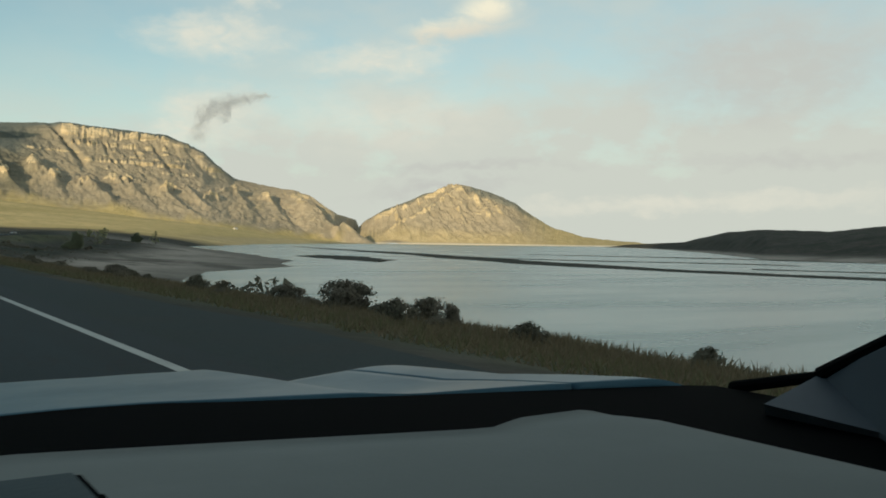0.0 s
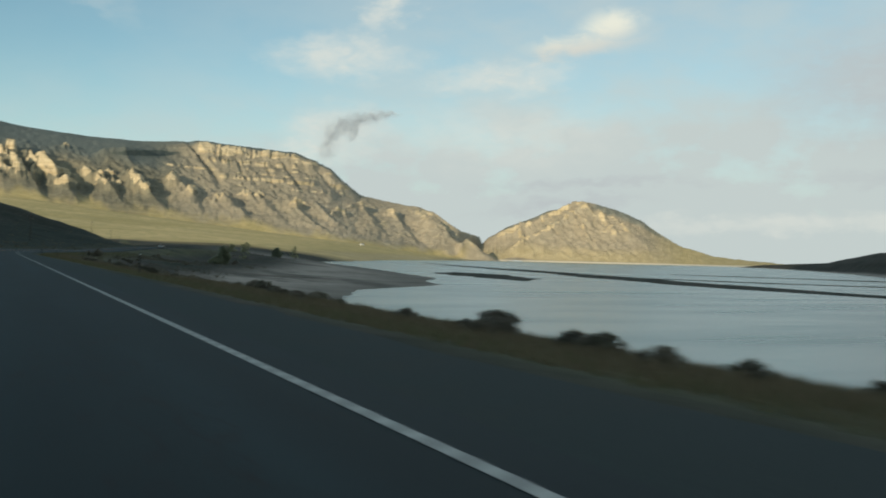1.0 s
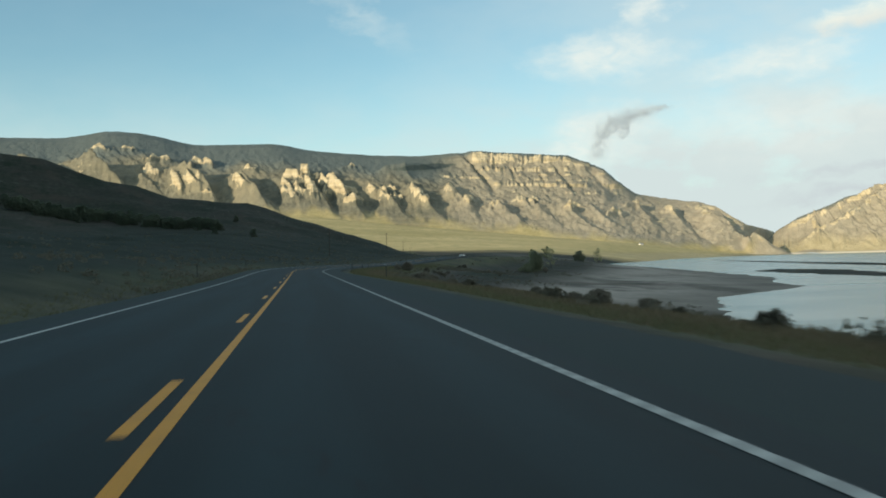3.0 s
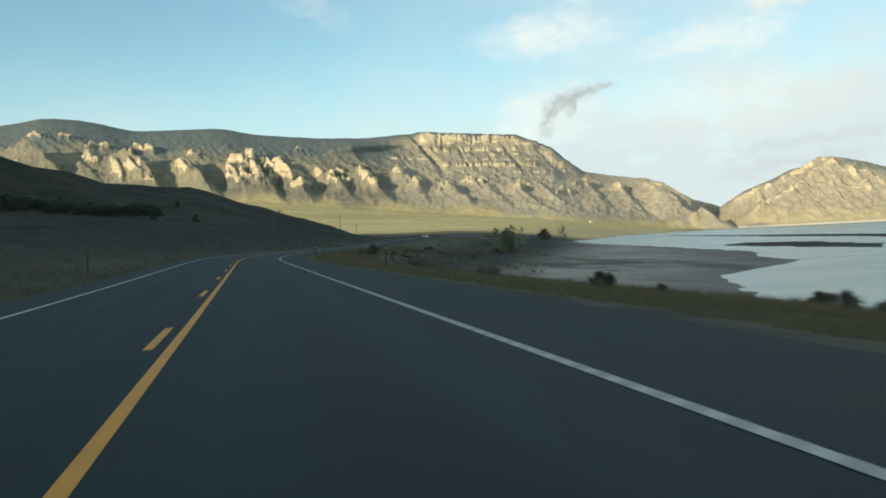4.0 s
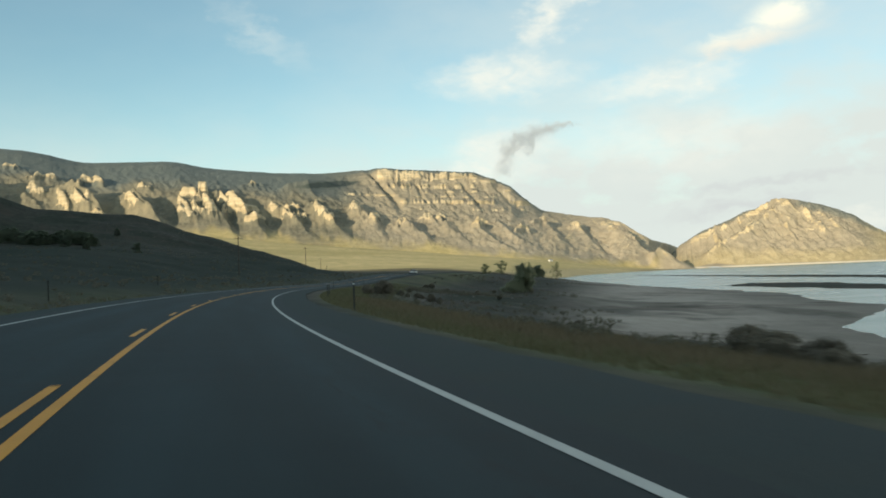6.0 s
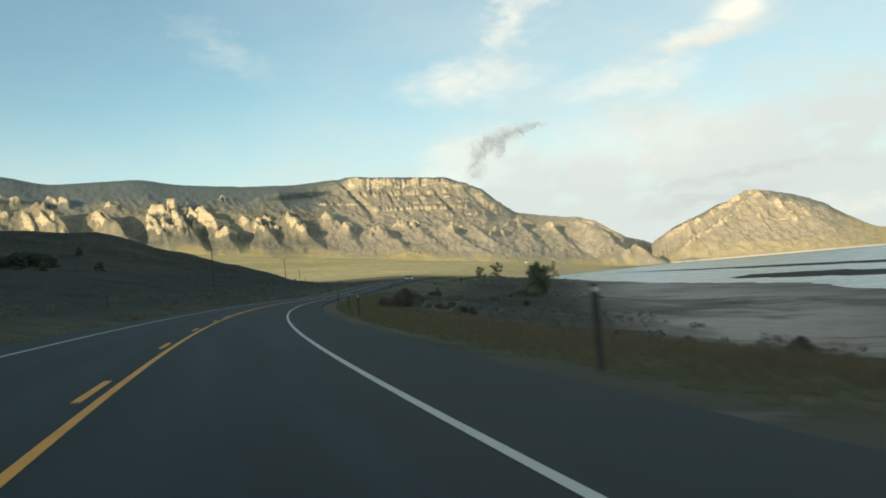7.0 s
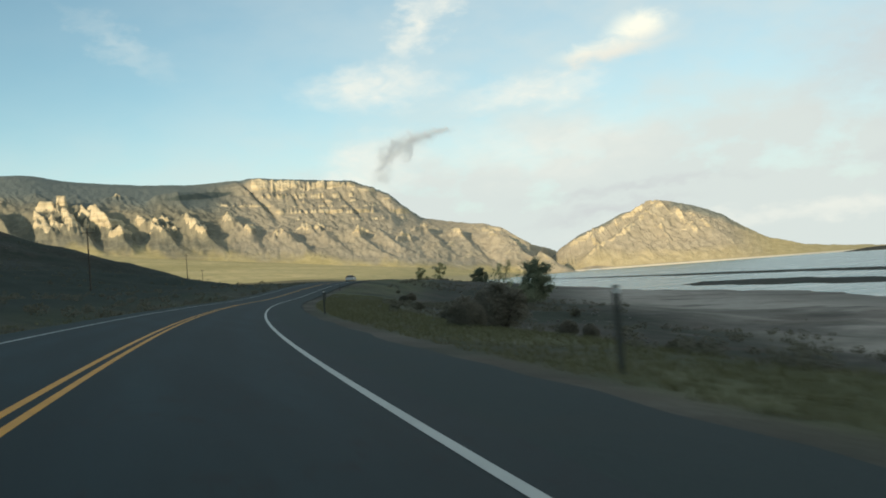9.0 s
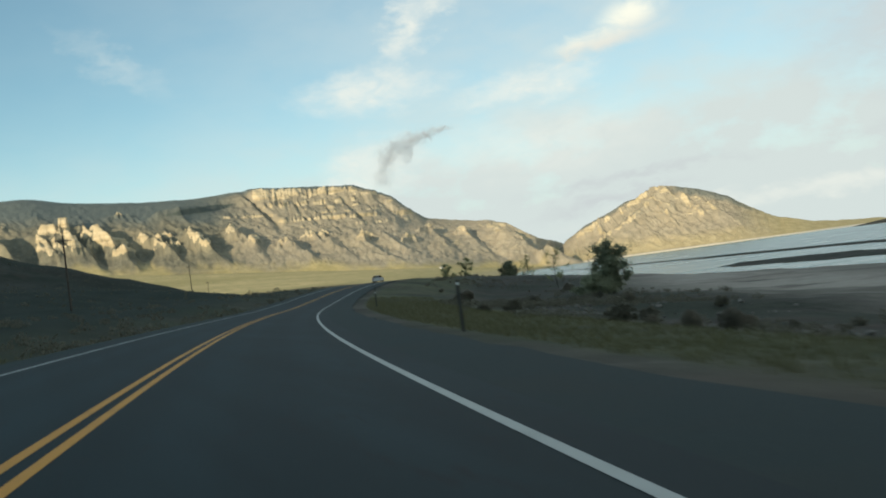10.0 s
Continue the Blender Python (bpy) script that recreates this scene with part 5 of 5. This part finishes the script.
MAT["silver_paint"] = material("silver_paint", car_paint((0.040, 0.098, 0.135)))
MAT["white_car"] = material("white_car", car_paint((0.62, 0.62, 0.60)))
MAT["dash_grey"] = material("dash_grey", plastic((0.195, 0.222, 0.222), 0.8))
MAT["pillar_trim"] = material("pillar_trim", plastic((0.095, 0.108, 0.122), 0.7))
MAT["black_trim"] = material("black_trim", plastic((0.0012, 0.0017, 0.0022), 1.0))
MAT["screen_black"] = material("screen_black", plastic((0.050, 0.072, 0.082), 0.5))
MAT["rubber"] = material("rubber", plastic((0.018, 0.018, 0.018), 0.85, 120.0))
MAT["rim_alloy"] = material("rim_alloy", metal((0.55, 0.56, 0.57), 0.35, 0.9))
MAT["tail_red"] = material("tail_red", plastic((0.28, 0.01, 0.01), 0.25))
MAT["dark_glass"] = material("dark_glass", glass)


def sheet(name, us, vs, z, mat, parent, label="", thick=0.02):
    """A smooth panel over a grid of car coordinates; z(u, v) gives its height."""
    U, V = np.meshgrid(np.asarray(us, float), np.asarray(vs, float))
    verts = np.stack([U, V, z(U, V)], -1).reshape(-1, 3)
    ob = from_arrays(name, verts, grid_faces(len(vs), len(us)), mat, parent=parent)
    solid = ob.modifiers.new("thickness", "SOLIDIFY")
    solid.thickness, solid.offset = thick, -1
    if label:
        ob["label"] = label
    return ob


def make_car(paint_mat, label, glazed):
    """A mid-size car; y is ahead, the origin on the ground under the front seats."""
    car = tagged(new("car"), label, "car")

    def screen_foot(u):
        """Where the windscreen meets the hood."""
        return np.interp(np.abs(u + 0.03), [0, .1, .2, .5, .87, .97], [1.26, 1.25, 1.21, 1.12, 1.01, .94])

    def hood_z(u, v):
        base = np.interp(v, [0.95, 1.22, 1.5, 1.8, 2.1, 2.3, 2.42], [0.905, 0.893, 0.875, 0.852, 0.79, 0.69, 0.56])
        valley = 0.042 * ease(np.abs(u), 0.33, 0.46) * ease(v, 1.05, 1.45)
        wing = 0.024 * np.exp(-((np.abs(u) - 0.74) / 0.16) ** 2) * ease(v, 1.1, 1.4)
        return base - valley + wing - 0.05 * ease(np.abs(u), 0.80, 0.95)

    def panel(name, us, label=""):
        U, W = np.meshgrid(us, np.linspace(0, 1, 48))
        V = screen_foot(U) + (2.42 - screen_foot(U)) * W
        ob = from_arrays(name, np.stack([U, V, hood_z(U, V)], -1).reshape(-1, 3), grid_faces(48, len(us)), paint_mat, parent=car)
        solid = ob.modifiers.new("thickness", "SOLIDIFY")
        solid.thickness, solid.offset = 0.02, -1
        if label:
            ob["label"] = label

    panel("hood", np.linspace(-0.66, 0.66, 70), "silver-blue metallic hood with a raised centre")
    for side in (-1, 1):
        us = np.linspace(0.666, 0.93, 24) * side
        panel("fender", us if side > 0 else us[::-1])
    for side in (-1, 1):
        bm = bmesh.new()
        box(bm, side * 0.93 - 0.03, 0.72, 0.30, side * 0.93 + 0.03, 1.02, 0.80, 0.02)
        box(bm, side * 0.93 - 0.03, -1.55, 0.28, side * 0.93 + 0.03, 0.72, 0.90, 0.03)
        box(bm, side * 0.93 - 0.03, -2.35, 0.40, side * 0.93 + 0.03, -1.55, 0.92, 0.03)
        part("door_panel", bm, paint_mat, car)
    bm = bmesh.new()
    box(bm, -0.90, 2.34, 0.25, 0.90, 2.46, 0.62, 0.05)
    part("front_bumper", bm, paint_mat, car)
    bm = bmesh.new()
    box(bm, -0.92, -2.46, 0.28, 0.92, -2.34, 0.98, 0.05)
    part("tail_panel", bm, paint_mat, car)
    bm = bmesh.new()
    box(bm, -0.90, -2.36, 0.94, 0.90, -1.62, 0.99, 0.02)
    part("boot_lid", bm, paint_mat, car)
    bm = bmesh.new()
    box(bm, -0.88, -2.34, 0.20, 0.88, 2.34, 0.27, 0.02)
    part("floor_pan", bm, MAT["black_trim"], car)
    sheet("roof", np.linspace(-0.62, 0.62, 14), np.linspace(-1.15, 0.12, 14),
          lambda u, v: 1.46 - 0.05 * (u / .62) ** 2 - 0.05 * ((v + .5) / .65) ** 2, paint_mat, car, thick=0.04)
    for side in (-1, 1):
        for name, a, b, r in (("windscreen_pillar", (0.64, 0.46, 1.075), (0.58, 0.08, 1.38), 0.03), ("windscreen_seal", (0.91, 0.96, 0.890), (0.83, 0.75, 0.940), 0.010), ("windscreen_seal", (0.83, 0.75, 0.944), (0.62, 0.45, 1.065), 0.010), ("door_pillar", (0.90, -0.45, 0.88), (0.62, -0.45, 1.42), 0.05),
                              ("rear_pillar", (0.86, -1.70, 0.95), (0.62, -1.12, 1.40), 0.07)):
            bm = bmesh.new()
            limb(bm, (a[0] * side, a[1], a[2]), (b[0] * side, b[1], b[2]), r, r * 0.8, 8, 0.0)
            part(name, bm, MAT["black_trim"], car)
    for side in (-1, 1):
        bm = bmesh.new()
        rim = ((.71, .75, .913), (.83, .75, .944), (.72, .60, 1.001), (.60, .45, 1.05), (.60, .45, .893), (.72, .60, .903))
        v = [bm.verts.new((side * x, y, z)) for x, y, z in rim] + [bm.verts.new((side * (x + .03), y + .02, z - .02)) for x, y, z in rim]
        bm.faces.new(v[:6])
        bm.faces.new(v[:5:-1])
        for i in range(6):
            bm.faces.new((v[i], v[(i + 1) % 6], v[6 + (i + 1) % 6], v[6 + i]))
        bmesh.ops.recalc_face_normals(bm, faces=bm.faces)
        part("corner_panel", bm, MAT["pillar_trim"], car, "grey trim panel below the windscreen pillar")
    # cabin front: black screen base, grey dash top with its speaker grille and display
    U, W = np.meshgrid(np.linspace(-0.88, 0.88, 50), np.linspace(0, 1, 12))
    V = 0.40 + (screen_foot(U) - 0.012 - 0.40) * W
    cowl = from_arrays("screen_base", np.stack([U, V, 0.893 + 0 * U], -1).reshape(-1, 3), grid_faces(12, 50), MAT["black_trim"], parent=car)
    cowl["label"] = "black band under the windscreen"
    U, W = np.meshgrid(np.linspace(-0.62, 0.58, 70), np.r_[np.linspace(0, 1, 16), np.linspace(1.08, 2, 12)])
    edge = np.interp(U, [-.62, -.2, -.1, 0, .055, .09, .15, .31, .45, .58], [.56, .518, .492, .465, .45, .468, .47, .54, .62, .62])
    V = np.where(W <= 1, 0.02 + (edge - 0.02) * W, edge + 0.03 * (W - 1))
    Z = 1.005 - 0.26 * np.maximum(U - .15, 0) - 0.14 * ease(W, 1.0, 2.0) - 0.14 * (1 - ease(V, .0, .06)) - .006 * (1 - ease(np.abs(W - 1), 0, .12))
    dash = from_arrays("dashboard", np.stack([U, V, Z], -1).reshape(-1, 3), grid_faces(28, 70), MAT["dash_grey"], parent=car)
    dash["label"] = "soft grey dashboard top"
    bm = bmesh.new()
    for k in range(26):
        box(bm, -0.10 + 0.009 * k, 0.10, 0.998, -0.096 + 0.009 * k, 0.19, 1.008)
    part("speaker_grille", bm, MAT["black_trim"], dash, "black ribbed speaker grille")
    bm = bmesh.new()
    box(bm, -0.46, 0.22, 1.000, -0.19, 0.395, 1.0195, 0.009)
    part("display", bm, MAT["black_trim"], dash, "dark display hood")
    bm = bmesh.new()
    box(bm, -0.445, 0.232, 1.019, -0.202, 0.384, 1.0215, 0.001)
    part("display_face", bm, MAT["screen_black"], dash)
    bm = bmesh.new()
    box(bm, -0.78, -0.02, 0.62, 0.78, 0.06, 0.87, 0.03)
    part("dash_front", bm, MAT["black_trim"], car)
    for side in (-1, 1):
        bm = bmesh.new()
        box(bm, side * 1.02 - 0.10, 0.52, 0.92, side * 1.02 + 0.10, 0.60, 1.06, 0.03)
        part("mirror", bm, MAT["black_trim"], car)
        for y in (1.52, -1.50):
            wheel = new("wheel")
            wheel.parent = car
            bm = bmesh.new()
            disc(bm, side * 0.80, y, 0.33, 0.33, 0.22, "x", 28)
            bmesh.ops.bevel(bm, geom=[e for e in bm.edges if e.calc_face_angle(0) > 1], offset=0.03, segments=2, affect="EDGES")
            part("tyre", bm, MAT["rubber"], wheel)
            bm = bmesh.new()
            disc(bm, side * 0.905, y, 0.33, 0.21, 0.02, "x", 20)
            part("rim", bm, MAT["rim_alloy"], wheel)
        bm = bmesh.new()
        box(bm, side * 0.70 - 0.17, -2.475, 0.72, side * 0.70 + 0.17, -2.44, 0.88, 0.012)
        part("tail_light", bm, MAT["tail_red"], car, "red tail light")
    if glazed:
        for name, pts in (("rear_window", ((-.60, -1.16, 1.39), (.60, -1.16, 1.39), (.80, -1.66, 1.0), (-.80, -1.66, 1.0))),
                          ("windscreen", ((-.60, .12, 1.39), (.60, .12, 1.39), (.82, .70, .95), (-.82, .70, .95)))):
            bm = bmesh.new()
            bm.faces.new([bm.verts.new(p) for p in pts])
            part(name, bm, MAT["dark_glass"], car)
    return car


# the car in which the drive begins, placed and shaped to fit the opening view
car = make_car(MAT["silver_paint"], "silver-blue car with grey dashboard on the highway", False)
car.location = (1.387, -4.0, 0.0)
# another car, ahead beyond the bend
ahead = make_car(MAT["white_car"], "white car on the highway beyond the bend", True)
ax, ay = along(506.0, 1.8)
ahead.matrix_world = pose(float(ax), float(ay), float(road_z(506.0, 1.8)), 0, 0, -math.degrees(float(np.interp(506.0, RS, RH))))
